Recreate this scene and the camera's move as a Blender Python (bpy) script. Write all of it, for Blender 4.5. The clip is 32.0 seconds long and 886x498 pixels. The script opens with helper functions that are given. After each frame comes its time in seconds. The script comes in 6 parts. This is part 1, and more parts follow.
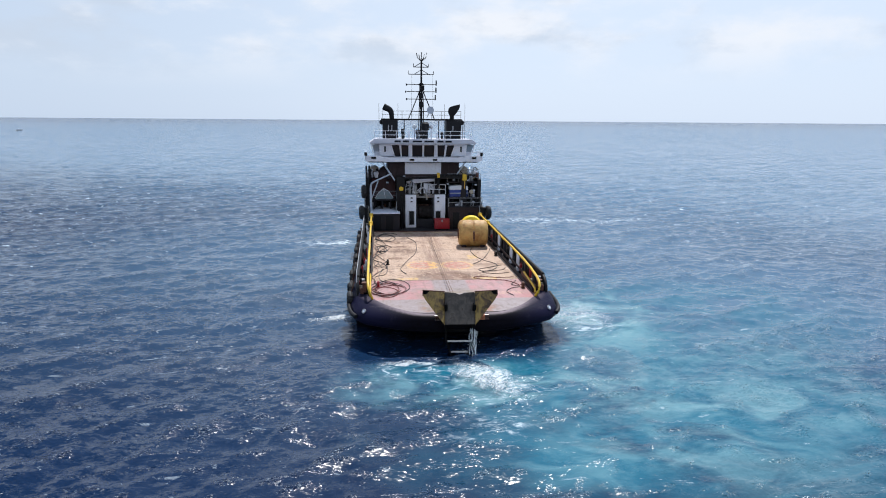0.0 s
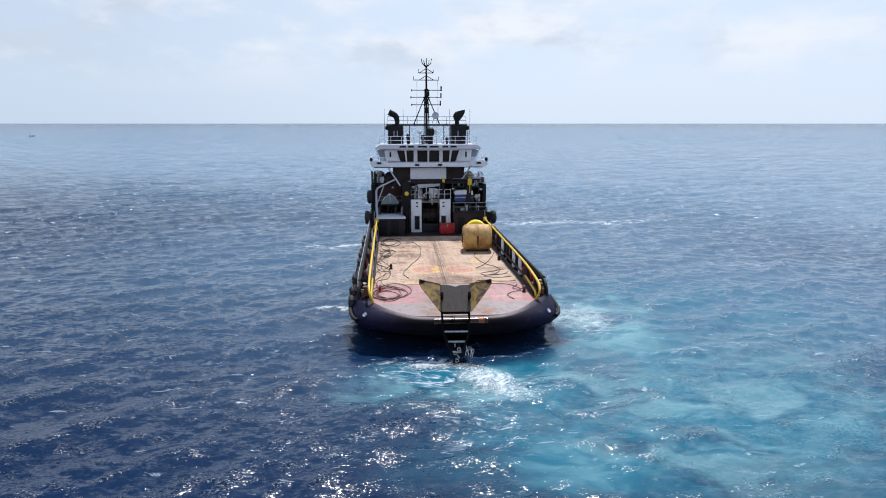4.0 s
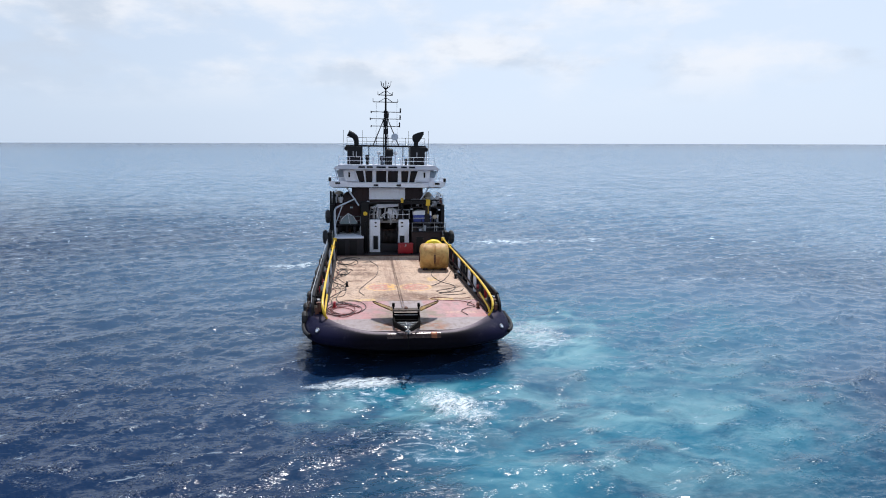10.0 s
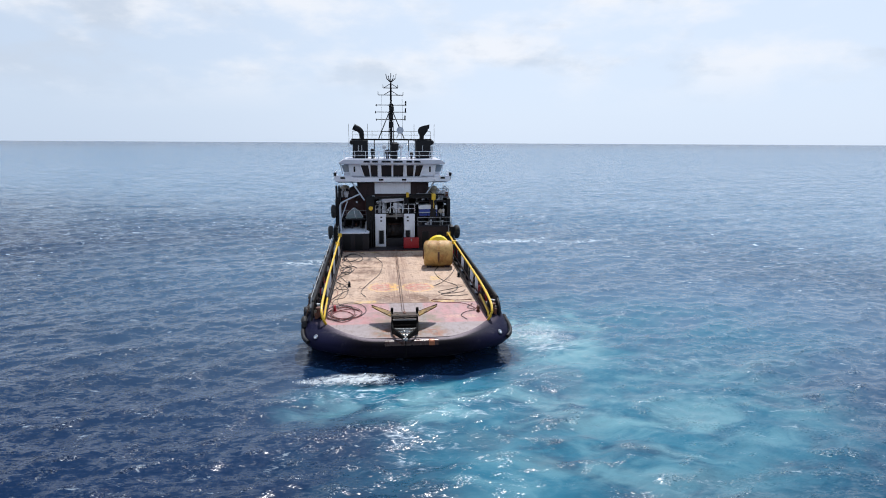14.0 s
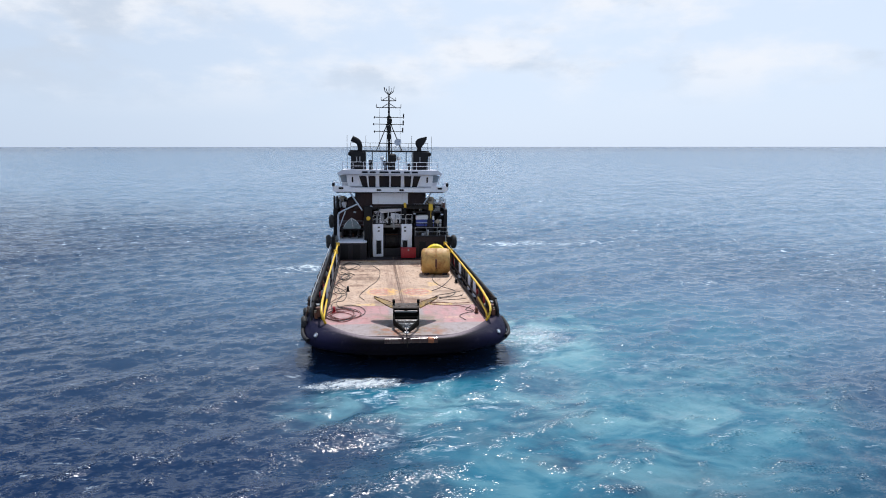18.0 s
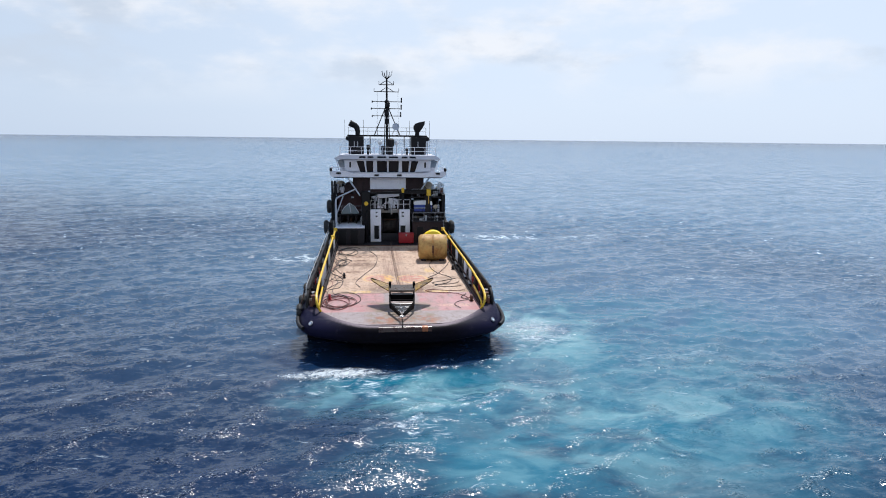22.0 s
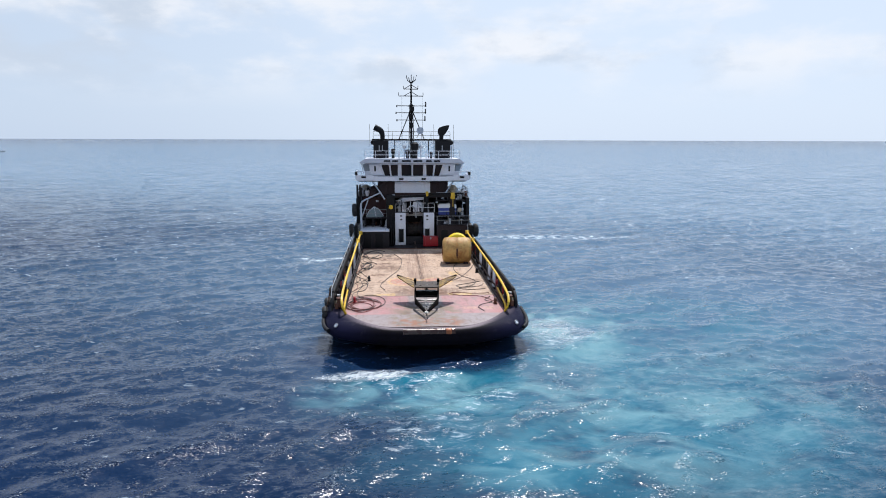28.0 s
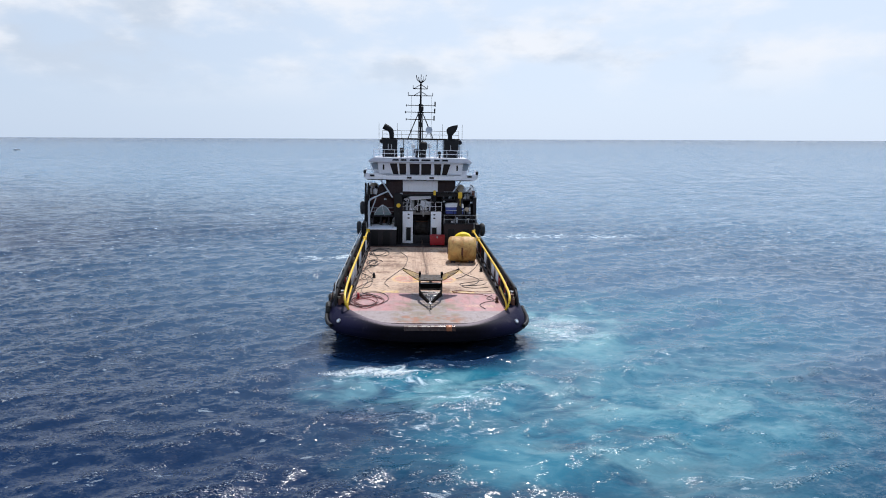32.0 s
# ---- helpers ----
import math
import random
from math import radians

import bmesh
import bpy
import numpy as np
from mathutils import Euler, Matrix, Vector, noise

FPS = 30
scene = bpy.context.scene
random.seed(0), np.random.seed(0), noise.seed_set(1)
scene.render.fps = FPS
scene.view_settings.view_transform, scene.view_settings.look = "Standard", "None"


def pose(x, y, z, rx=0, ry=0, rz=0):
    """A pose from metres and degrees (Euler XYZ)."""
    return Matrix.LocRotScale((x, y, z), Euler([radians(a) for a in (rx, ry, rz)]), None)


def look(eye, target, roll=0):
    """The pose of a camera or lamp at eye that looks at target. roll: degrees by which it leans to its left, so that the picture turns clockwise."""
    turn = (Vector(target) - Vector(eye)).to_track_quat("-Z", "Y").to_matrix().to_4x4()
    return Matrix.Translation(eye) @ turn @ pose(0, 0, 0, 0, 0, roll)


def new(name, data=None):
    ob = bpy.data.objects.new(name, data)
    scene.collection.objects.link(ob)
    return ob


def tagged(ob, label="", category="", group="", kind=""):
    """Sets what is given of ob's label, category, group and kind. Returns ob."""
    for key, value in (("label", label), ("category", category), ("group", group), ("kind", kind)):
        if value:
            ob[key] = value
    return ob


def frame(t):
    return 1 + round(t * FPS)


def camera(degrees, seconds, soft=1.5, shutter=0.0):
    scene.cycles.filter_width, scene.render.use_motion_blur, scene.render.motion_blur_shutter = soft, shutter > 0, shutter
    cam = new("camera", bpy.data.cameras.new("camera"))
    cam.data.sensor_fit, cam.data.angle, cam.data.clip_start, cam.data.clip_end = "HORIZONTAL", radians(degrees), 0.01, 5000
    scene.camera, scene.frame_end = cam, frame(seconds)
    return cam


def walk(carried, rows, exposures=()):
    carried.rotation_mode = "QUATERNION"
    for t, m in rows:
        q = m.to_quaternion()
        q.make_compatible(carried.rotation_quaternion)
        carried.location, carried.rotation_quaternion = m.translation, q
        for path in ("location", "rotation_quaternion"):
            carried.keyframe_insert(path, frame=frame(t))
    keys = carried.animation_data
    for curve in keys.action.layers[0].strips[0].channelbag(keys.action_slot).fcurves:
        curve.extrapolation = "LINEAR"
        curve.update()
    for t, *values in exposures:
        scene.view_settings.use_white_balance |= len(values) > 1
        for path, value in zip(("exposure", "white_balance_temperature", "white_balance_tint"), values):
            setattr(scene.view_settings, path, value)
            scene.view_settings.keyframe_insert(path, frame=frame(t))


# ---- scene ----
# The vessel's own space: x to starboard, y forward from the stern, z up from the waterline.
PIVOT = Vector((0, 28, 0))


def aim(yaw, tilt, roll):
    return pose(0, 0, 0, 90 + tilt, 0, yaw) @ pose(0, 0, 0, 0, 0, roll)


def rocking(pitch, roll, heave):
    """The vessel's pose when it pitches and rolls about midships and heaves."""
    turn = pose(0, 0, 0, pitch) @ pose(0, 0, 0, 0, roll)
    return Matrix.Translation(PIVOT + Vector((0, 0, heave))) @ turn @ Matrix.Translation(-PIVOT)


cam = camera(70, 32.0, soft=1.0)
PATH = [
    (0, pose(-5.41, -42.37, 15.37) @ aim(-5.84, -11.65, 0.45)),
    (0.5, pose(-5.35, -42.36, 15.37) @ aim(-5.57, -11.61, 0.40)),
    (1, pose(-5.23, -42.38, 15.37) @ aim(-5.28, -11.57, 0.37)),
    (1.5, pose(-5.10, -42.43, 15.37) @ aim(-5.02, -11.55, 0.30)),
    (2, pose(-4.95, -42.49, 15.37) @ aim(-4.81, -11.52, 0.22)),
    (2.5, pose(-4.80, -42.57, 15.37) @ aim(-4.67, -11.54, 0.11)),
    (3, pose(-4.67, -42.65, 15.37) @ aim(-4.56, -11.47, 0.00)),
    (3.5, pose(-4.60, -42.70, 15.37) @ aim(-4.49, -11.49, 0.01)),
    (5.5, pose(-4.04, -42.84, 15.37) @ aim(-6.30, -10.39, 0.06)),
    (6, pose(-3.89, -42.86, 15.37) @ aim(-7.10, -10.02, 0.07)),
    (6.5, pose(-3.68, -42.88, 15.37) @ aim(-7.48, -9.85, 0.10)),
    (7, pose(-3.51, -42.90, 15.37) @ aim(-7.58, -9.69, 0.12)),
    (7.5, pose(-3.40, -42.91, 15.37) @ aim(-7.57, -9.61, 0.13)),
    (8, pose(-3.36, -42.93, 15.38) @ aim(-7.50, -9.62, 0.15)),
    (8.5, pose(-3.37, -43.01, 15.38) @ aim(-7.57, -9.66, 0.13)),
    (9, pose(-3.42, -43.08, 15.38) @ aim(-7.59, -9.64, 0.12)),
    (9.5, pose(-3.51, -43.16, 15.39) @ aim(-7.69, -9.64, 0.13)),
    (10, pose(-3.60, -43.24, 15.39) @ aim(-7.75, -9.65, 0.15)),
    (10.5, pose(-3.65, -43.30, 15.39) @ aim(-7.78, -9.61, 0.17)),
    (11, pose(-3.64, -43.33, 15.40) @ aim(-7.80, -9.66, 0.19)),
    (11.5, pose(-3.55, -43.36, 15.40) @ aim(-7.76, -9.67, 0.24)),
    (12, pose(-3.35, -43.35, 15.40) @ aim(-7.54, -9.67, 0.29)),
    (12.5, pose(-3.07, -43.33, 15.41) @ aim(-7.24, -9.72, 0.32)),
    (13, pose(-2.79, -43.34, 15.41) @ aim(-6.94, -9.69, 0.32)),
    (13.5, pose(-2.56, -43.36, 15.41) @ aim(-6.56, -9.73, 0.34)),
    (14, pose(-2.43, -43.37, 15.41) @ aim(-6.31, -9.69, 0.33)),
    (14.5, pose(-2.40, -43.40, 15.42) @ aim(-6.10, -9.78, 0.31)),
    (16.5, pose(-3.03, -43.68, 15.42) @ aim(-6.04, -9.69, 0.21)),
    (17, pose(-2.99, -43.66, 15.42) @ aim(-5.97, -9.63, 0.19)),
    (17.5, pose(-2.89, -43.69, 15.42) @ aim(-6.13, -9.61, 0.10)),
    (18, pose(-2.73, -43.73, 15.41) @ aim(-6.81, -9.35, 0.00)),
    (18.5, pose(-2.57, -43.76, 15.41) @ aim(-6.77, -9.29, -0.05)),
    (19, pose(-2.44, -43.76, 15.40) @ aim(-6.96, -9.31, -0.11)),
    (19.5, pose(-2.32, -43.78, 15.40) @ aim(-7.13, -9.25, -0.17)),
    (20, pose(-2.22, -43.78, 15.39) @ aim(-6.94, -9.72, -0.22)),
    (20.5, pose(-2.18, -43.80, 15.39) @ aim(-6.67, -10.14, -0.00)),
    (21, pose(-2.20, -43.87, 15.38) @ aim(-6.62, -10.18, 0.22)),
    (21.5, pose(-2.27, -43.95, 15.38) @ aim(-6.64, -10.02, 0.44)),
    (22, pose(-2.33, -44.00, 15.37) @ aim(-6.68, -10.02, 0.67)),
    (22.5, pose(-2.36, -44.07, 15.37) @ aim(-6.63, -9.80, 0.59)),
    (23, pose(-2.33, -44.13, 15.36) @ aim(-6.44, -9.72, 0.52)),
    (23.5, pose(-2.24, -44.14, 15.36) @ aim(-5.89, -9.74, 0.50)),
    (24, pose(-2.12, -44.13, 15.36) @ aim(-5.33, -9.84, 0.49)),
    (24.5, pose(-2.01, -44.11, 15.36) @ aim(-4.73, -10.00, 0.35)),
    (25, pose(-1.95, -44.09, 15.36) @ aim(-4.47, -10.07, 0.23)),
    (25.5, pose(-1.93, -44.08, 15.36) @ aim(-4.39, -10.04, 0.22)),
    (27.5, pose(-2.31, -44.21, 15.37) @ aim(-4.43, -9.99, 0.19)),
    (28, pose(-2.25, -44.22, 15.37) @ aim(-4.37, -9.96, 0.19)),
    (28.5, pose(-2.10, -44.25, 15.37) @ aim(-4.26, -9.99, 0.14)),
    (29, pose(-1.88, -44.32, 15.37) @ aim(-4.05, -9.94, 0.12)),
    (29.5, pose(-1.66, -44.39, 15.38) @ aim(-3.84, -9.95, 0.10)),
    (30, pose(-1.47, -44.46, 15.38) @ aim(-3.57, -9.96, 0.11)),
    (30.5, pose(-1.34, -44.55, 15.38) @ aim(-3.38, -10.03, 0.16)),
    (31, pose(-1.29, -44.71, 15.38) @ aim(-3.21, -10.02, 0.22)),
    (31.5, pose(-1.30, -44.84, 15.38) @ aim(-3.15, -10.03, 0.24)),
    (32, pose(-1.33, -44.90, 15.38) @ aim(-3.08, -10.04, 0.26)),
]
walk(cam, PATH)
SHIP = [
    (0, rocking(-0.23, 0.07, 0.16)),
    (0.5, rocking(-0.17, 0.21, 0.12)),
    (1, rocking(-0.11, 0.39, 0.05)),
    (1.5, rocking(-0.09, 0.40, -0.03)),
    (2, rocking(-0.14, 0.39, -0.11)),
    (2.5, rocking(-0.24, 0.36, -0.21)),
    (3, rocking(-0.38, 0.15, -0.22)),
    (3.5, rocking(-0.44, 0.08, -0.17)),
    (5.5, rocking(-0.17, -0.12, 0.19)),
    (6, rocking(0.11, 0.15, 0.27)),
    (6.5, rocking(0.26, 0.28, 0.20)),
    (7, rocking(0.43, 0.45, 0.20)),
    (7.5, rocking(0.39, 0.63, 0.15)),
    (8, rocking(0.23, 0.63, 0.06)),
    (8.5, rocking(-0.07, 0.79, -0.07)),
    (9, rocking(-0.44, 0.80, -0.11)),
    (9.5, rocking(-0.77, 0.82, -0.15)),
    (10, rocking(-0.99, 0.74, -0.15)),
    (10.5, rocking(-1.08, 0.51, -0.09)),
    (11, rocking(-1.00, 0.27, -0.11)),
    (11.5, rocking(-0.72, 0.06, -0.12)),
    (12, rocking(-0.30, -0.31, -0.08)),
    (12.5, rocking(0.10, -0.38, -0.08)),
    (13, rocking(0.57, -0.51, 0.05)),
    (13.5, rocking(0.80, -0.40, 0.12)),
    (14, rocking(0.87, -0.11, 0.30)),
    (14.5, rocking(0.57, 0.18, 0.25)),
    (16.5, rocking(-1.04, 1.29, 0.15)),
    (17, rocking(-1.23, 1.23, -0.01)),
    (17.5, rocking(-1.12, 1.10, -0.17)),
    (18, rocking(-0.93, 0.71, -0.34)),
    (18.5, rocking(-0.57, 0.43, -0.37)),
    (19, rocking(-0.19, -0.03, -0.35)),
    (19.5, rocking(0.13, -0.39, -0.23)),
    (20, rocking(0.38, -0.31, -0.13)),
    (20.5, rocking(0.46, -0.42, 0.04)),
    (21, rocking(0.58, -0.33, 0.33)),
    (21.5, rocking(0.38, -0.11, 0.36)),
    (22, rocking(0.09, -0.01, 0.34)),
    (22.5, rocking(-0.25, 0.35, 0.26)),
    (23, rocking(-0.44, 0.52, 0.13)),
    (23.5, rocking(-0.61, 0.67, 0.04)),
    (24, rocking(-0.63, 0.66, -0.10)),
    (24.5, rocking(-0.52, 0.65, -0.11)),
    (25, rocking(-0.43, 0.75, -0.11)),
    (25.5, rocking(-0.30, 0.76, -0.09)),
    (27.5, rocking(-0.22, 0.22, 0.03)),
    (28, rocking(-0.13, -0.00, 0.04)),
    (28.5, rocking(-0.11, -0.30, 0.00)),
    (29, rocking(0.00, -0.35, -0.02)),
    (29.5, rocking(0.06, -0.40, -0.03)),
    (30, rocking(0.07, -0.25, -0.02)),
    (30.5, rocking(-0.03, -0.08, -0.06)),
    (31, rocking(0.01, 0.14, -0.01)),
    (31.5, rocking(-0.03, 0.40, 0.02)),
    (32, rocking(-0.13, 0.78, 0.02)),
]

# ---- daylight ----
SUN = Vector((0.15, 0.60, 1.0)).normalized()
world = bpy.data.worlds.new("sky")
scene.world = world
world.use_nodes = True
wn, wl = world.node_tree.nodes, world.node_tree.links
wn.clear()
w_out, w_bg = wn.new("ShaderNodeOutputWorld"), wn.new("ShaderNodeBackground")
sky = wn.new("ShaderNodeTexSky")
sky.sky_type, sky.sun_disc = "NISHITA", False
sky.sun_elevation, sky.sun_rotation = math.asin(SUN.z), math.atan2(SUN.x, SUN.y)
sky.air_density, sky.dust_density, sky.altitude = 1.0, 1.4, 0
w_dir = wn.new("ShaderNodeTexCoord")
w_sep = wn.new("ShaderNodeSeparateXYZ")
wl.new(w_dir.outputs["Generated"], w_sep.inputs[0])


def w_math(op, a, b=None):
    n = wn.new("ShaderNodeMath")
    n.operation = op
    for i, v in enumerate((a, b)):
        if v is None:
            continue
        if isinstance(v, (int, float)):
            n.inputs[i].default_value = v
        else:
            wl.new(v, n.inputs[i])
    return n.outputs[0]


def w_mix(fac, a, b):
    n = wn.new("ShaderNodeMix")
    n.data_type = "RGBA"
    for i, v in ((0, fac), (6, a), (7, b)):
        if isinstance(v, (float, tuple)):
            n.inputs[i].default_value = v
        else:
            wl.new(v, n.inputs[i])
    return n.outputs[2]


def w_ramp(v, lo, hi, a=0.0, b=1.0):
    n = wn.new("ShaderNodeMapRange")
    n.interpolation_type = "SMOOTHSTEP"
    for i, x in enumerate((lo, hi, a, b)):
        n.inputs[i + 1].default_value = x
    wl.new(v, n.inputs[0])
    return n.outputs[0]


def w_noise(scale, detail, stretch):
    m, n = wn.new("ShaderNodeMapping"), wn.new("ShaderNodeTexNoise")
    m.inputs["Scale"].default_value = stretch
    m.inputs["Location"].default_value = (3.1, 0.4, 1.7)
    wl.new(w_dir.outputs["Generated"], m.inputs[0])
    wl.new(m.outputs[0], n.inputs["Vector"])
    n.inputs["Scale"].default_value, n.inputs["Detail"].default_value = scale, detail
    n.inputs["Roughness"].default_value = 0.55
    return n.outputs[0]


# hazy tropical sky: pale blue low down, soft broken cumulus higher up
haze = w_ramp(w_sep.outputs[2], 0.12, 0.75, 0.92, 0.75)
low = w_mix(w_ramp(w_sep.outputs[0], -0.6, 0.25), (6.0, 7.2, 9.0, 1), (7.3, 8.5, 10.3, 1))
aloft = w_mix(w_ramp(w_sep.outputs[0], -0.6, 0.3), (0.9, 2.0, 4.8, 1), (4.2, 6.4, 10.4, 1))
aloft = w_mix(w_ramp(w_sep.outputs[1], -0.7, 0.25, 1.0, 0.0), aloft, (5.0, 6.2, 8.2, 1))
low = w_mix(w_ramp(w_sep.outputs[2], 0.22, 0.80), low, aloft)
clear = w_mix(haze, sky.outputs[0], low)
west = w_ramp(w_sep.outputs[0], -0.5, 0.05, 0.09, -0.015)
puffs = w_ramp(w_math("ADD", w_noise(5.2, 8, (1, 1, 2.4)), west), 0.43, 0.66)
bank = w_math("MULTIPLY", w_ramp(w_sep.outputs[2], 0.03, 0.13), w_ramp(w_sep.outputs[2], 0.24, 0.42, 1.0, 0.08))
cover = w_math("MULTIPLY", puffs, bank)
body = w_mix(w_ramp(w_math("ADD", w_noise(7.5, 7, (1, 1, 2.2)), w_math("MULTIPLY", west, 0.9)), 0.46, 0.68), (9.1, 9.35, 9.9, 1), (6.0, 6.8, 8.0, 1))
w_col = w_mix(w_math("MULTIPLY", cover, 0.8), clear, body)
wl.new(w_col, w_bg.inputs["Color"])
w_bg.inputs["Strength"].default_value = 0.1
wl.new(w_bg.outputs[0], w_out.inputs[0])

sun = new("sun", bpy.data.lights.new("sun", "SUN"))
sun.data.energy, sun.data.angle, sun.data.color = 4.7, radians(0.53), (1.0, 0.975, 0.95)
sun.matrix_world = look(SUN * 200, (0, 0, 0))
scene.view_settings.exposure = 0.0


# ---- materials ----
class Shade:
    """A small node builder round one Principled surface."""

    def __init__(self, name, coord="Object", origin=None):
        self.m = bpy.data.materials.new(name)
        self.m.use_nodes = True
        self.t = self.m.node_tree
        self.p = self.t.nodes["Principled BSDF"]
        c = self.t.nodes.new("ShaderNodeTexCoord")
        c.object = origin
        self.at = c.outputs[coord]

    def set(self, socket, v):
        s = self.p.inputs[socket]
        if isinstance(v, (int, float)):
            s.default_value = v
        elif isinstance(v, tuple):
            s.default_value = (*v, 1)
        else:
            self.t.links.new(v, s)

    def put(self, s, v):
        if isinstance(v, (int, float)):
            s.default_value = v
        elif isinstance(v, tuple):
            s.default_value = (*v, 1) if len(v) == 3 and s.type == "RGBA" else v
        else:
            self.t.links.new(v, s)

    def math(self, op, a, b=0.0, c=None):
        n = self.t.nodes.new("ShaderNodeMath")
        n.operation = op
        self.put(n.inputs[0], a), self.put(n.inputs[1], b)
        if c is not None:
            self.put(n.inputs[2], c)
        return n.outputs[0]

    def mix(self, fac, a, b):
        n = self.t.nodes.new("ShaderNodeMix")
        n.data_type = "RGBA"
        self.put(n.inputs[0], fac), self.put(n.inputs[6], a), self.put(n.inputs[7], b)
        return n.outputs[2]

    def ramp(self, v, lo, hi, a=0.0, b=1.0):
        n = self.t.nodes.new("ShaderNodeMapRange")
        n.interpolation_type = "SMOOTHSTEP"
        for i, x in enumerate((v, lo, hi, a, b)):
            self.put(n.inputs[i], x)
        return n.outputs[0]

    def mapped(self, where=None, scale=(1, 1, 1), move=(0, 0, 0), turn=0.0):
        n = self.t.nodes.new("ShaderNodeMapping")
        self.t.links.new(where or self.at, n.inputs[0])
        n.inputs["Scale"].default_value, n.inputs["Location"].default_value = scale, move
        n.inputs["Rotation"].default_value = (0, 0, radians(turn))
        return n.outputs[0]

    def noise(self, scale, detail=3, rough=0.55, stretch=(1, 1, 1), where=None, twist=0.0):
        n = self.t.nodes.new("ShaderNodeTexNoise")
        self.t.links.new(self.mapped(where, stretch), n.inputs["Vector"])
        for k, v in (("Scale", scale), ("Detail", detail), ("Roughness", rough), ("Distortion", twist)):
            n.inputs[k].default_value = v
        return n.outputs[0]

    def axis(self, i, where=None):
        n = self.t.nodes.new("ShaderNodeSeparateXYZ")
        self.t.links.new(where or self.at, n.inputs[0])
        return n.outputs[i]

    def chance(self):
        return self.t.nodes.new("ShaderNodeObjectInfo").outputs["Random"]

    def bump(self, height, strength, distance=0.02, after=None):
        n = self.t.nodes.new("ShaderNodeBump")
        n.inputs["Strength"].default_value, n.inputs["Distance"].default_value = strength, distance
        self.t.links.new(height, n.inputs["Height"])
        if after is not None:
            self.t.links.new(after, n.inputs["Normal"])
        return n.outputs[0]


def tint(c, k):
    return tuple(min(1, x * k) for x in c)


def painted(name, colour, rough=0.45, metal=0.0, wear=(0.16, 0.07, 0.035), rust=0.3, streak=True, vary=0.25, gloss=0.5):
    """Marine paint on steel: two scales of shade, grime and rust runs with their own shapes."""
    s = Shade(name)
    big, fine = s.noise(0.55, 4), s.noise(9.0, 5)
    c = s.mix(big, tint(colour, 1 - vary), tint(colour, 1 + vary * 0.6))
    c = s.mix(s.math("MULTIPLY", s.ramp(fine, 0.45, 0.8), 0.35), c, tint(colour, 0.55))
    runs = s.noise(1.6, 6, 0.62, (2.2, 2.2, 0.35) if streak else (1, 1, 1))
    mask = s.math("MULTIPLY", s.ramp(runs, 0.56, 0.74), rust)
    c = s.mix(mask, c, wear)
    s.set("Base Color", c)
    s.set("Roughness", s.ramp(fine, 0.2, 0.8, rough - 0.1, rough + 0.15))
    s.set("Metallic", metal)
    s.set("Specular IOR Level", gloss)
    s.set("Normal", s.bump(fine, 0.25, 0.01))
    return s.m


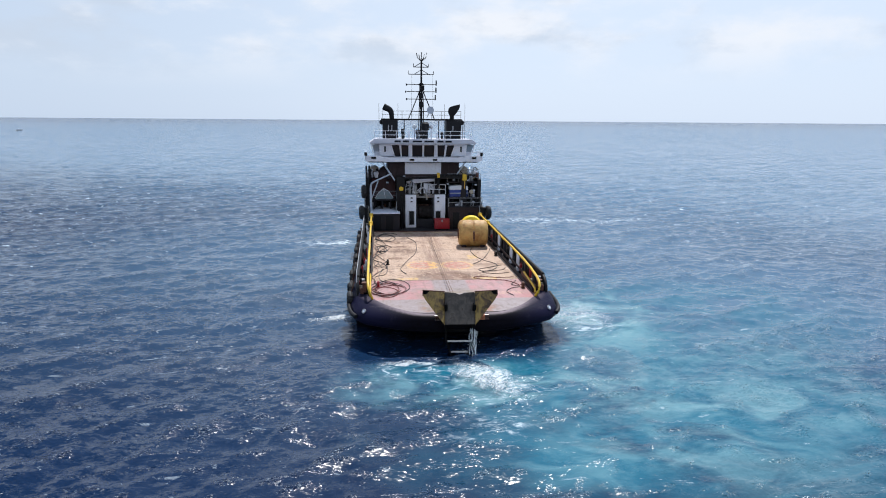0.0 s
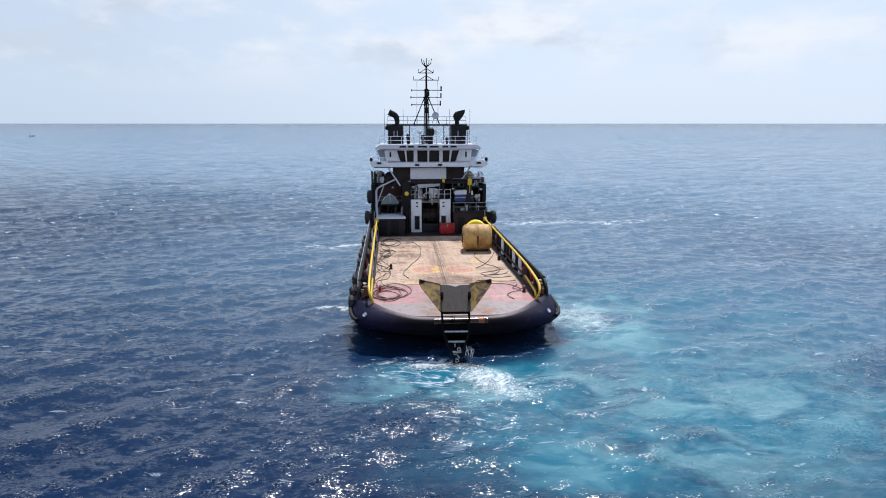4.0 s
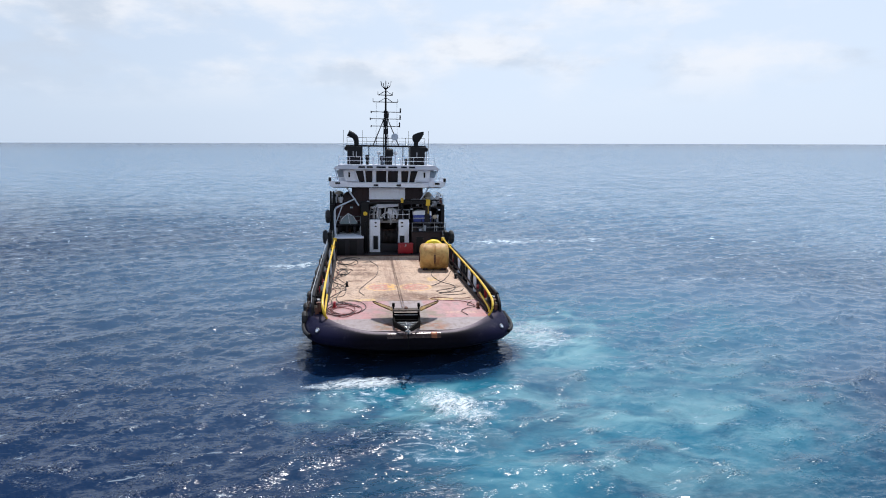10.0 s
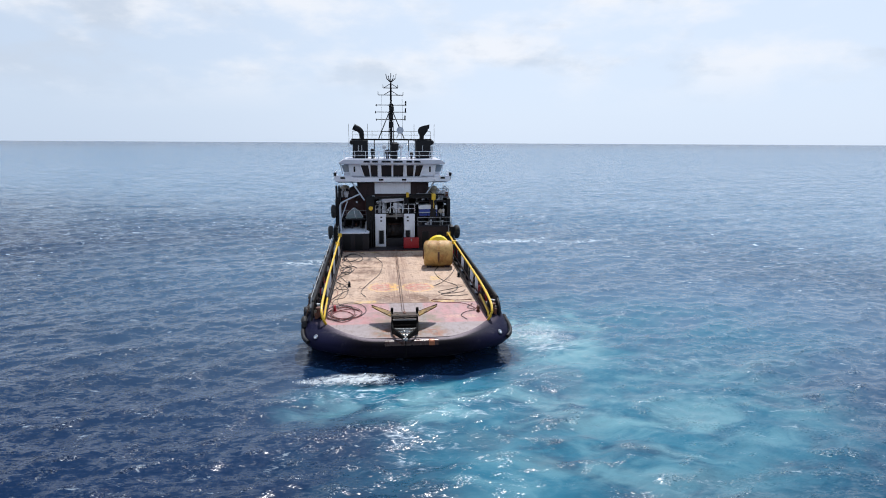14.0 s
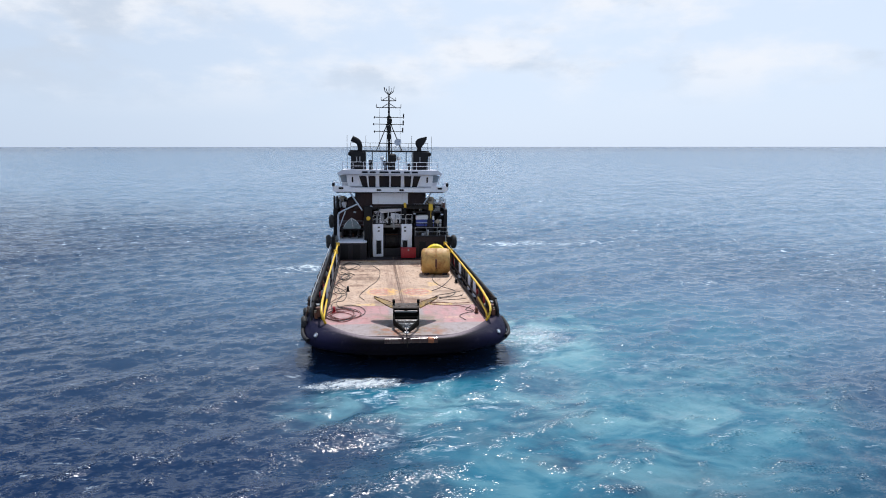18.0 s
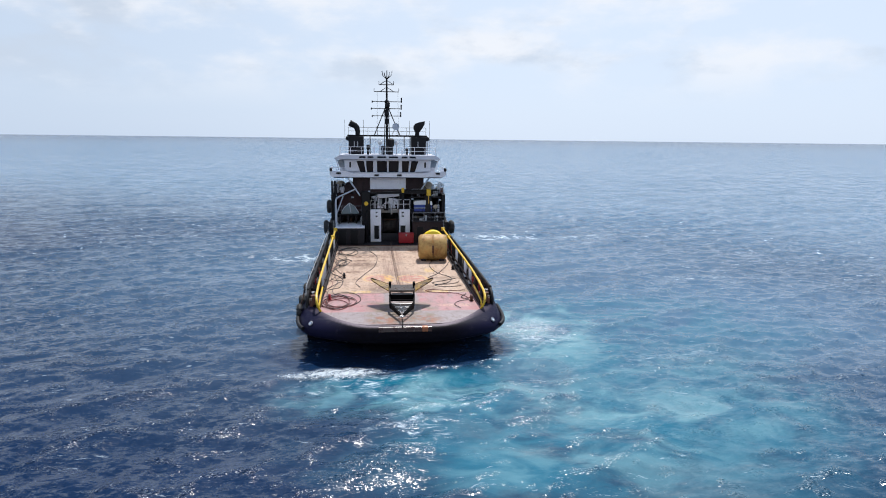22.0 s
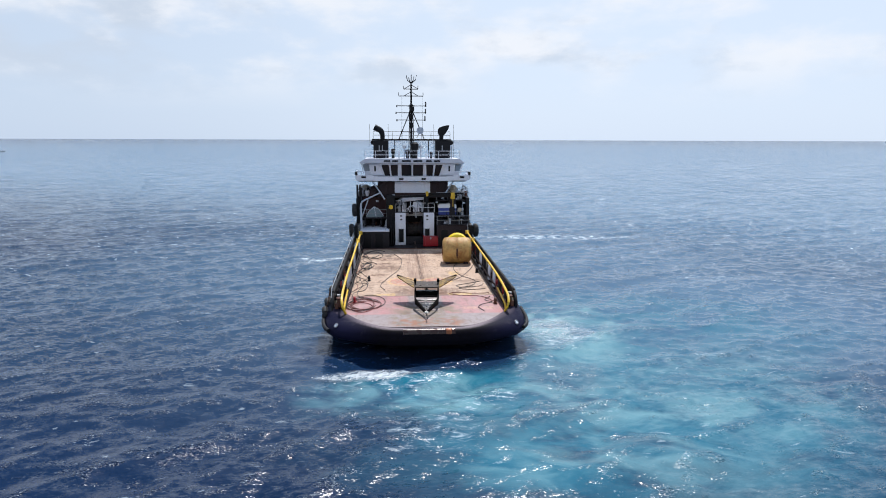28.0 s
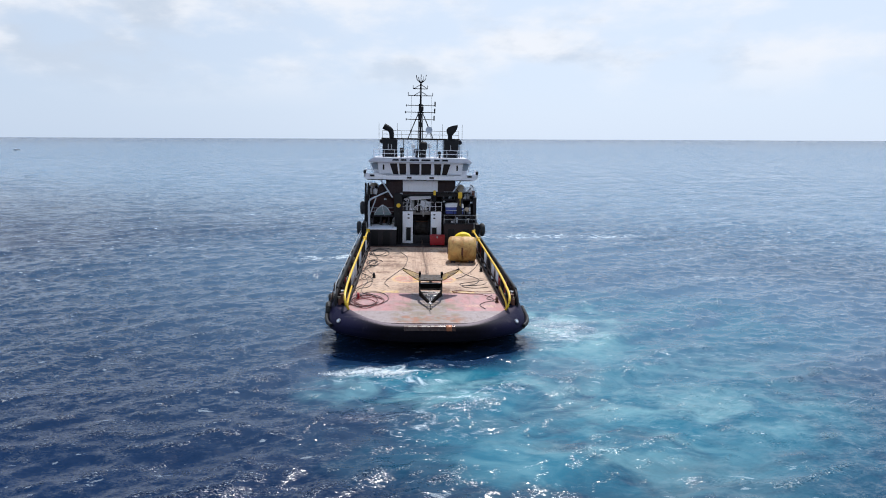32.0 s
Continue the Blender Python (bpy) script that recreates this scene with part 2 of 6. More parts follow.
M = {
    "hull_black": painted("black_steel_paint", (0.006, 0.006, 0.008), 0.55, wear=(0.035, 0.018, 0.012), rust=0.3, gloss=0.25),
    "dark_steel": painted("dark_weathered_steel", (0.021, 0.019, 0.023), 0.6, wear=(0.06, 0.028, 0.02), rust=0.5, gloss=0.25),
    "grey": painted("grey_steel_paint", (0.34, 0.35, 0.37), 0.5, rust=0.3),
    "white": painted("white_house_paint", (0.77, 0.79, 0.86), 0.4, rust=0.14, vary=0.1),
    "roof": painted("pale_grey_roof_paint", (0.56, 0.57, 0.64), 0.5, rust=0.12),
    "yellow": painted("yellow_rail_paint", (0.74, 0.47, 0.03), 0.42, rust=0.3),
    "lime": painted("bright_yellow_paint", (0.85, 0.62, 0.02), 0.4, rust=0.05),
    "red": painted("red_box_paint", (0.36, 0.012, 0.022), 0.4, rust=0.2),
    "blue": painted("deep_blue_tarpaulin", (0.03, 0.06, 0.30), 0.5, rust=0.0),
    "silver": painted("pale_tarpaulin", (0.46, 0.51, 0.59), 0.4, rust=0.05),
    "tarp_white": painted("white_tarpaulin", (0.74, 0.78, 0.84), 0.4, rust=0.05),
    "maroon": painted("dull_maroon_paint", (0.085, 0.028, 0.03), 0.55, rust=0.4),
    "teal": painted("faded_teal_cover", (0.26, 0.34, 0.37), 0.55, rust=0.1),
    "rust": painted("rusty_steel", (0.11, 0.04, 0.022), 0.7, wear=(0.06, 0.025, 0.015), rust=0.7),
    "orange_rust": painted("fresh_orange_rust", (0.22, 0.065, 0.02), 0.35, metal=0.3, wear=(0.10, 0.03, 0.015), rust=0.8, streak=False),
    "brown": painted("brown_boot_top_paint", (0.034, 0.021, 0.023), 0.7, wear=(0.018, 0.013, 0.01), rust=0.5, gloss=0.3),
    "anchor": painted("worn_black_anchor_steel", (0.004, 0.004, 0.004), 0.85, wear=(0.022, 0.014, 0.008), rust=0.5, streak=False, gloss=0.08),
    "chain": painted("wet_galvanised_chain", (0.38, 0.37, 0.36), 0.28, metal=0.8, rust=0.3, streak=False),
    "wire": painted("greasy_wire_rope", (0.16, 0.085, 0.055), 0.5, metal=0.2, rust=0.4, streak=False),
    "rope": painted("worn_hose_rubber", (0.035, 0.03, 0.03), 0.6, rust=0.3, streak=False),
    "red_rope": painted("faded_red_rope", (0.17, 0.042, 0.038), 0.75, rust=0.3, streak=False),
    "tyre": painted("perished_black_rubber", (0.013, 0.013, 0.014), 0.75, rust=0.15, streak=False),
    "foam": painted("white_aerated_water", (0.80, 0.84, 0.86), 0.5, rust=0.0, vary=0.08),
    "beige": painted("faded_beige_canvas", (0.42, 0.36, 0.28), 0.8, rust=0.2),
    "dome": painted("white_plastic_dome", (0.72, 0.73, 0.75), 0.3, rust=0.0),
}


def mottled(name, light, dark, scale, lo, hi, rough):
    """Bare or painted steel blotched with mud and wear."""
    s = Shade(name)
    blot = s.noise(scale, 7, 0.68, twist=0.8)
    c = s.mix(s.ramp(blot, lo, hi), light, dark)
    c = s.mix(s.math("MULTIPLY", s.ramp(s.noise(scale * 3, 5, 0.6, (1, 0.25, 1)), 0.52, 0.66), 0.55), c, tint(dark, 1.8))
    s.set("Base Color", c)
    s.set("Roughness", s.ramp(blot, 0.3, 0.7, rough - 0.12, rough + 0.15))
    s.set("Normal", s.bump(blot, 0.3, 0.02))
    return s.m


M["buoy"] = mottled("scuffed_yellow_foam_skin", (0.54, 0.33, 0.10), (0.30, 0.14, 0.04), 0.8, 0.40, 0.66, 0.6)
M["fluke"] = mottled("muddy_yellow_fluke_paint", (0.33, 0.20, 0.045), (0.065, 0.034, 0.018), 1.3, 0.42, 0.62, 0.5)
M["fluke_mid"] = mottled("scraped_fluke_steel", (0.085, 0.062, 0.046), (0.024, 0.016, 0.012), 1.6, 0.40, 0.66, 0.36)


def spume(rx, ry, dense):
    """Aerated water: white where churned, thinning to nothing at its ragged edge."""
    s = Shade("thin_white_spume")
    n = s.t.nodes.new("ShaderNodeVectorMath")
    n.operation = "LENGTH"
    s.t.links.new(s.mapped(None, (1 / rx, 1 / ry, 0)), n.inputs[0])
    cloud = s.noise(0.55, 7, 0.62, (1, 1.2, 1), twist=0.7)
    fine = s.noise(2.6, 8, 0.7, (0.8, 1.4, 1), twist=0.9)
    edge = s.ramp(s.math("ADD", n.outputs["Value"], s.math("MULTIPLY", s.math("SUBTRACT", cloud, 0.5), 1.6)), 0.25, 0.95, 1.0, 0.0)
    rim = s.ramp(n.outputs["Value"], 0.75, 0.98, 1.0, 0.0)
    body_ = s.math("MULTIPLY", s.math("MULTIPLY", edge, rim), s.ramp(fine, 0.36, 0.66, 0.12, 0.95))
    s.set("Alpha", s.math("MULTIPLY", body_, dense))
    s.set("Base Color", s.mix(fine, (0.50, 0.60, 0.64), (0.80, 0.84, 0.86)))
    s.set("Roughness", 0.7)
    s.set("Normal", s.bump(fine, 0.6, 0.08))
    return s.m


def glass():
    s = Shade("dark_tinted_glass")
    s.set("Base Color", s.mix(s.noise(1.2, 2), (0.006, 0.008, 0.012), (0.014, 0.017, 0.024)))
    s.set("Roughness", 0.06)
    s.set("Specular IOR Level", 0.14)
    return s.m


M["glass"] = glass()


def sea_tinted_glass():
    """Opaque wing glass; the bright sea behind it is painted into its colour."""
    s = Shade("sea_tinted_wing_glass")
    s.set("Base Color", s.mix(s.noise(1.5, 3), (0.16, 0.20, 0.25), (0.30, 0.36, 0.42)))
    s.set("Roughness", 0.08)
    return s.m


M["wing_glass"] = sea_tinted_glass()
vessel = new("supply_vessel")
vessel.empty_display_size = 3
tagged(vessel, "black and white offshore supply vessel with a worn timber deck", "ship")


def inside(s, where, x0, x1, y0, y1, soft):
    """A soft rectangle over x and y."""
    x, y = s.axis(0, where), s.axis(1, where)
    f = s.math("MULTIPLY", s.ramp(x, x0 - soft, x0 + soft), s.ramp(x, x1 - soft, x1 + soft, 1.0, 0.0))
    g = s.math("MULTIPLY", s.ramp(y, y0 - soft, y0 + soft), s.ramp(y, y1 - soft, y1 + soft, 1.0, 0.0))
    return s.math("MULTIPLY", f, g)


def ring(s, where, cx, cy, rx, ry, soft):
    """1 inside an ellipse, fading over its rim."""
    n = s.t.nodes.new("ShaderNodeVectorMath")
    n.operation = "LENGTH"
    s.t.links.new(s.mapped(where, (1 / rx, 1 / ry, 0), (-cx / rx, -cy / ry, 0)), n.inputs[0])
    return s.ramp(n.outputs["Value"], 1 - soft, 1 + soft, 1.0, 0.0)


def deck_timber():
    """Sun-bleached, oil-stained planks with worn deck markings."""
    s = Shade("bleached_deck_timber", origin=vessel)
    grain = s.noise(3.0, 6, 0.65, (5.0, 0.22, 1))
    patch = s.noise(0.33, 5, 0.6)
    c = s.mix(grain, (0.38, 0.245, 0.165), (0.59, 0.43, 0.315))
    c = s.mix(s.math("MULTIPLY", s.chance(), 0.18), c, (0.32, 0.205, 0.145))
    c = s.mix(s.math("MULTIPLY", s.ramp(patch, 0.45, 0.72), 0.5), c, (0.46, 0.325, 0.235))
    stain = s.noise(0.42, 7, 0.64, (0.8, 0.8, 1), twist=0.9)
    c = s.mix(s.math("MULTIPLY", s.ramp(stain, 0.50, 0.68), 0.8), c, (0.21, 0.115, 0.06))
    scrape = s.noise(1.4, 5, 0.7, (2.6, 0.13, 1))
    c = s.mix(s.math("MULTIPLY", s.ramp(scrape, 0.55, 0.72), 0.5), c, (0.15, 0.085, 0.055))
    worn = s.ramp(s.noise(2.3, 6, 0.7), 0.40, 0.60)
    grime = s.noise(1.9, 8, 0.72, (1.0, 0.7, 1), twist=0.9)
    c = s.mix(s.math("MULTIPLY", s.ramp(grime, 0.50, 0.66), 0.75), c, (0.14, 0.08, 0.05))
    c = s.mix(s.math("MULTIPLY", s.ramp(s.noise(0.8, 7, 0.7, (0.9, 0.4, 1)), 0.55, 0.7), 0.5), c, (0.62, 0.47, 0.36))
    for cx, cy, rx, ry in ((-3.3, 19.5, 1.4, 1.1), (-2.8, 24.0, 1.8, 0.9), (-4.0, 16.0, 0.8, 0.6), (2.4, 8.9, 0.9, 1.2), (-1.0, 9.2, 1.5, 1.7), (1.4, 8.6, 1.2, 1.0), (0.4, 9.8, 1.6, 0.7), (-3.6, 21.5, 1.2, 0.5), (3.0, 27.0, 1.0, 1.2)):
        c = s.mix(s.math("MULTIPLY", s.math("MULTIPLY", ring(s, s.at, cx, cy, rx, ry, 0.6), s.ramp(grime, 0.34, 0.56)), 0.9), c, (0.14, 0.065, 0.035))
    # wire track along the middle
    lane = inside(s, s.at, -1.1, 1.0, 6.0, 31.5, 0.5)
    c = s.mix(s.math("MULTIPLY", lane, s.ramp(s.noise(1.6, 5, 0.65, (4, 0.12, 1)), 0.36, 0.66, 0.1, 0.85)), c, (0.23, 0.13, 0.09))
    c = s.mix(s.math("MULTIPLY", inside(s, s.at, -2.3, 2.3, 6.6, 9.6, 0.8), s.ramp(stain, 0.38, 0.62, 0.0, 0.7)), c, (0.17, 0.115, 0.085))
    for cx, cy in ((-1.55, 13.0), (1.5, 12.8)):
        disc, core = ring(s, s.at, cx, cy, 1.5, 1.75, 0.08), ring(s, s.at, cx, cy, 1.2, 1.4, 0.08)
        rim = s.math("SUBTRACT", disc, core)
        c = s.mix(s.math("MULTIPLY", s.math("MULTIPLY", rim, worn), 0.75), c, (0.66, 0.38, 0.12))
        c = s.mix(s.math("MULTIPLY", s.math("MULTIPLY", core, worn), 0.7), c, (0.46, 0.12, 0.085))
    bar = inside(s, s.at, -1.05, -0.35, 11.8, 14.2, 0.12)
    c = s.mix(s.math("MULTIPLY", s.math("MULTIPLY", bar, worn), 0.75), c, (0.66, 0.40, 0.08))
    for x0, x1, y0, y1 in ((-4.1, -2.3, 7.6, 8.4), (2.2, 4.2, 7.4, 8.3), (2.9, 3.9, 15.4, 17.2), (-4.2, -1.2, 29.7, 30.0), (0.6, 3.0, 29.7, 30.0)):
        c = s.mix(s.math("MULTIPLY", s.math("MULTIPLY", inside(s, s.at, x0, x1, y0, y1, 0.1), worn), 0.6), c, (0.66, 0.42, 0.10))
    s.set("Base Color", c)
    s.set("Roughness", s.ramp(stain, 0.3, 0.7, 0.85, 0.55))
    s.set("Normal", s.bump(grain, 0.35, 0.015))
    return s.m


def deck_plate():
    """Stern plating: faded red non-slip either side, bare grey between, scrapes and rust."""
    s = Shade("stern_deck_plate")
    worn = s.noise(1.0, 6, 0.65)
    fine = s.noise(7, 5)
    c = s.mix(worn, (0.20, 0.155, 0.15), (0.35, 0.285, 0.28))
    red = s.mix(s.noise(0.8, 5, 0.6), (0.37, 0.135, 0.13), (0.48, 0.255, 0.25))
    for x0, x1 in ((-6.3, -1.25), (1.5, 6.3)):
        f = s.math("MULTIPLY", inside(s, s.at, x0, x1, 1.9, 7.5, 0.16), s.ramp(worn, 0.32, 0.6, 0.35, 0.95))
        c = s.mix(f, c, red)
    scrape = s.noise(1.2, 6, 0.7, (2.6, 0.25, 1))
    c = s.mix(s.math("MULTIPLY", s.ramp(scrape, 0.55, 0.7), 0.55), c, (0.19, 0.10, 0.075))
    mud = s.math("MULTIPLY", inside(s, s.at, -2.6, 2.6, -1.2, 4.6, 0.7), s.ramp(s.noise(0.9, 5), 0.35, 0.6, 0.0, 0.9))
    c = s.mix(mud, c, (0.20, 0.155, 0.105))
    rusty = s.math("MULTIPLY", inside(s, s.at, -2.4, 2.6, -1.3, 0.6, 0.5), s.ramp(s.noise(1.7, 6, 0.65), 0.44, 0.6))
    c = s.mix(s.math("MULTIPLY", rusty, 0.85), c, (0.26, 0.085, 0.035))
    smear = s.noise(2.4, 7, 0.7, (1.3, 0.5, 1), twist=0.8)
    c = s.mix(s.math("MULTIPLY", s.ramp(smear, 0.5, 0.68), 0.6), c, (0.13, 0.085, 0.07))
    marks = s.math("MULTIPLY", inside(s, s.at, 3.0, 5.4, 3.0, 3.8, 0.2), s.ramp(fine, 0.42, 0.6))
    c = s.mix(s.math("MULTIPLY", marks, 0.6), c, (0.6, 0.38, 0.25))
    s.set("Base Color", c)
    s.set("Roughness", s.ramp(worn, 0.3, 0.7, 0.62, 0.38))
    s.set("Normal", s.bump(fine, 0.3, 0.01))
    return s.m


def roller_steel():
    """The stern roller, polished by wire and rusty at its ends."""
    s = Shade("polished_roller_steel")
    band = s.noise(1.6, 5, 0.6, (1.2, 0.8, 0.8))
    c = s.mix(band, (0.012, 0.005, 0.004), (0.055, 0.022, 0.016))
    s.set("Base Color", c)
    s.set("Metallic", s.ramp(band, 0.4, 0.6, 0.05, 0.4))
    s.set("Roughness", s.ramp(band, 0.3, 0.7, 0.36, 0.16))
    s.set("Specular IOR Level", 0.5)
    return s.m


M["timber"], M["plate"], M["roller"] = deck_timber(), deck_plate(), roller_steel()


def sea_water():
    s = Shade("open_sea_water")
    geo = s.t.nodes.new("ShaderNodeNewGeometry")
    here = geo.outputs["Position"]

    def vec(op, a, b):
        n = s.t.nodes.new("ShaderNodeVectorMath")
        n.operation = op
        s.put(n.inputs[0], a), s.put(n.inputs[1], b)
        return n.outputs[0]

    def scaled(v, f):
        n = s.t.nodes.new("ShaderNodeVectorMath")
        n.operation = "SCALE"
        s.put(n.inputs[0], v), s.put(n.inputs["Scale"], f)
        return n.outputs[0]

    def colour_noise(scale, detail, rough, stretch, twist=0.0, where=None):
        n = s.t.nodes.new("ShaderNodeTexNoise")
        s.t.links.new(s.mapped(where, stretch), n.inputs["Vector"])
        for k, v in (("Scale", scale), ("Detail", detail), ("Roughness", rough), ("Distortion", twist)):
            n.inputs[k].default_value = v
        return n.outputs["Color"]

    def warped(scale, dx, dy):
        """The place, shifted about by a slow noise, so that edges fray."""
        d = vec("SUBTRACT", colour_noise(scale, 5, 0.58, (1, 1.4, 0), 0.0, here), (0.5, 0.5, 0.5))
        return vec("ADD", here, vec("MULTIPLY", d, (dx, dy, 0)))

    away = s.t.nodes.new("ShaderNodeVectorMath")
    away.operation = "LENGTH"
    s.t.links.new(here, away.inputs[0])

    w = warped(0.085, 17, 12)

    def blob(cx, cy, rx, ry, soft, k=1.0):
        return s.math("MULTIPLY", ring(s, w, cx, cy, rx, ry, soft), k)

    def most(*v):
        out = v[0]
        for x in v[1:]:
            out = s.math("MAXIMUM", out, x)
        return out

    # drifting clouds of aerated water, masked off under the stern partly to paint hull shade
    lee_and_shade = s.math("SUBTRACT", 1.0, ring(s, warped(0.3, 3.0, 2.5), -0.6, 0.6, 8.9, 5.4, 0.16))
    swirl = s.noise(0.13, 6, 0.60, (1, 1.4, 0), here, 1.2)
    wash = most(blob(1.4, -6.8, 6.8, 4.2, 0.5), blob(9.0, -13.0, 9.5, 8.0, 0.6, 0.9), blob(2.5, -15, 7.0, 4.0, 0.8, 0.45), blob(12.5, 1, 9.0, 9, 0.55, 0.9), blob(18, 6, 14, 10, 0.7, 0.7), blob(15, -12, 10, 8, 0.7, 0.8))
    wash = s.math("MULTIPLY", s.math("MULTIPLY", wash, s.ramp(swirl, 0.34, 0.60, 0.18, 1.0)), lee_and_shade)
    far = s.math("MULTIPLY", most(blob(27, 12, 32, 22, 0.85, 0.62), blob(16, 40, 52, 34, 0.9, 0.6), blob(-9, 20, 20, 20, 0.9, 0.2)), lee_and_shade)
    milk = most(blob(10.8, 3.6, 4.6, 6.4, 0.7, 1.0), blob(12.5, -10.5, 8.5, 4.0, 0.85, 0.75), blob(5.0, -8.5, 5.0, 2.4, 0.8, 0.7), blob(9.5, -16, 7.0, 4.0, 0.8, 0.55), blob(0.8, -7.0, 6.3, 3.2, 0.6, 0.85), blob(16, -5, 9, 3.5, 0.9, 0.4))
    milk = s.math("MULTIPLY", s.math("MULTIPLY", milk, s.ramp(s.noise(0.24, 6, 0.58, (1, 1.4, 0), here, 0.9), 0.38, 0.64)), lee_and_shade)
    slick = s.math("MULTIPLY", ring(s, w, -0.6, -1.0, 10.5, 7.0, 0.35), 0.9)
    calm = s.math("SUBTRACT", 1.0, most(s.math("MULTIPLY", most(wash, s.math("MULTIPLY", far, 0.6)), 0.85), slick))
    deep = s.mix(s.noise(0.05, 3, 0.5, (1, 1.5, 0)), (0.0012, 0.0105, 0.036), (0.0030, 0.0190, 0.060))
    # haze with distance, put into the water colour along with the outer wash
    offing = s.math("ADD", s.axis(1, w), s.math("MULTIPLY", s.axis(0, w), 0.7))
    haze_tint = s.math("MULTIPLY", s.ramp(offing, -30, 140, 0.0, 0.8), s.ramp(away.outputs["Value"], 400, 2500, 1.0, 0.4))
    c = s.mix(most(far, haze_tint), deep, (0.080, 0.178, 0.280))
    c = s.mix(wash, c, (0.009, 0.125, 0.190))
    c = s.mix(milk, c, (0.15, 0.31, 0.345))

    # where the steep crests of the sheet run, wavelets stand up and break
    at_crest = s.t.nodes.new("ShaderNodeAttribute")
    at_crest.attribute_name = "crest"
    crest = at_crest.outputs["Fac"]
    ragged = s.noise(0.6, 5, 0.65, (0.8, 1.2, 0), None, 0.6)
    ridge = s.ramp(s.math("ADD", crest, s.math("MULTIPLY", s.math("SUBTRACT", ragged, 0.5), 1.6)), 0.02, 0.40)
    flock = s.ramp(s.noise(0.42, 4, 0.6, (0.5, 1.5, 0), None, 0.9), 0.55, 0.66)
    ridge = most(ridge, s.math("MULTIPLY", flock, 0.5))
    ridge = s.math("MULTIPLY", ridge, s.math("MULTIPLY", s.math("MAXIMUM", calm, 0.3), s.ramp(away.outputs["Value"], 25, 260, 1.0, 0.6)))

    # foam: churned water behind the stern, thin lace on the wash, a few broken crests
    lace = s.noise(0.85, 9, 0.68, (0.8, 1.7, 0), None, 1.1)
    churn = most(blob(-1.8, -5.3, 4.6, 1.6, 0.9, 0.55), blob(2.2, -8.8, 4.6, 1.3, 0.9, 0.5), blob(9.6, 3.2, 2.2, 3.6, 0.7, 0.6), blob(-1.5, -11.5, 5.0, 2.0, 0.9, 0.45),
                 blob(18, 53, 9, 2.6, 0.8, 0.8), blob(-12.5, 37, 3.6, 1.6, 0.7, 0.95), blob(30, 53, 8, 2.0, 0.9, 0.7), blob(34, 22, 7, 2.6, 0.9, 0.45), blob(20, -3, 9, 1.6, 0.9, 0.35))
    foam = s.math("MULTIPLY", s.ramp(s.math("ADD", lace, s.math("MULTIPLY", churn, 0.17)), 0.56, 0.82), s.ramp(churn, 0.05, 0.6))
    foam = s.math("MULTIPLY", foam, s.ramp(s.noise(3.2, 6, 0.7, (0.8, 1.5, 0)), 0.36, 0.58, 0.25, 1.0))
    streak = s.math("MULTIPLY", s.ramp(s.noise(0.9, 8, 0.68, (0.5, 1.8, 0), None, 1.0), 0.655, 0.74), s.ramp(wash, 0.1, 0.6))
    # broken crests, spread along the ridges to paint in small sun glints
    caps = s.math("MULTIPLY", most(s.ramp(crest, 0.62, 0.95), s.math("MULTIPLY", ridge, 0.45)), s.ramp(s.noise(6.0, 5, 0.7, (0.7, 1.3, 0)), 0.54, 0.64))
    # sun sparkle farther off, painted as white specks
    glint_flecks = s.math("MULTIPLY", s.ramp(s.noise(0.95, 6, 0.72, (0.6, 1.5, 0), None, 0.5), 0.622, 0.675), s.ramp(away.outputs["Value"], 30, 90, 0.25, 0.8))
    glint_flecks = s.math("MULTIPLY", glint_flecks, s.ramp(away.outputs["Value"], 200, 900, 1.0, 0.3))
    white = s.math("MINIMUM", most(foam, glint_flecks, s.math("MULTIPLY", streak, 0.3), s.math("MULTIPLY", caps, 0.6)), 1.0)
    c = s.mix(white, c, (0.72, 0.83, 0.89))
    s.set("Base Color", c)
    s.set("IOR", 1.333)
    s.set("Roughness", most(s.ramp(white, 0.0, 0.7, 0.0, 0.75), s.ramp(ridge, 0.0, 0.7, 0.16, 0.23)))

    # ripples: facets tilted at random over every scale, calmer in slicks and on the wash
    half = (0.5, 0.5, 0.5)
    gust = s.math("MULTIPLY", s.ramp(s.noise(0.04, 4, 0.6, (0.7, 1.5, 0)), 0.38, 0.62, 0.45, 1.5), s.math("MULTIPLY", s.math("MAXIMUM", calm, 0.42), s.ramp(away.outputs["Value"], 60, 420, 1.0, 0.8)))
    slow = vec("MULTIPLY", vec("SUBTRACT", colour_noise(0.8, 6, 0.66, (0.75, 1.35, 0), 0.5), half), (0.36, 0.60, 0.0))
    quick = vec("MULTIPLY", vec("SUBTRACT", colour_noise(2.6, 3, 0.55, (0.7, 1.4, 0), 0.4), half), (0.60, 0.95, 0.0))
    fine = vec("MULTIPLY", vec("SUBTRACT", colour_noise(9.0, 2, 0.6, (0.75, 1.2, 0), 0.3), half), (0.40, 0.45, 0.0))
    chop = vec("MULTIPLY", vec("SUBTRACT", colour_noise(11.0, 2, 0.6, (0.7, 1.25, 0), 0.3), half), (4.4, 7.2, 0.0))
    offshore = vec("MULTIPLY", vec("SUBTRACT", colour_noise(0.30, 6, 0.7, (0.6, 1.6, 0), 0.4), half), (0.4, 0.9, 0.0))
    offshore = scaled(offshore, s.ramp(away.outputs["Value"], 35, 200, 0.0, 1.2))
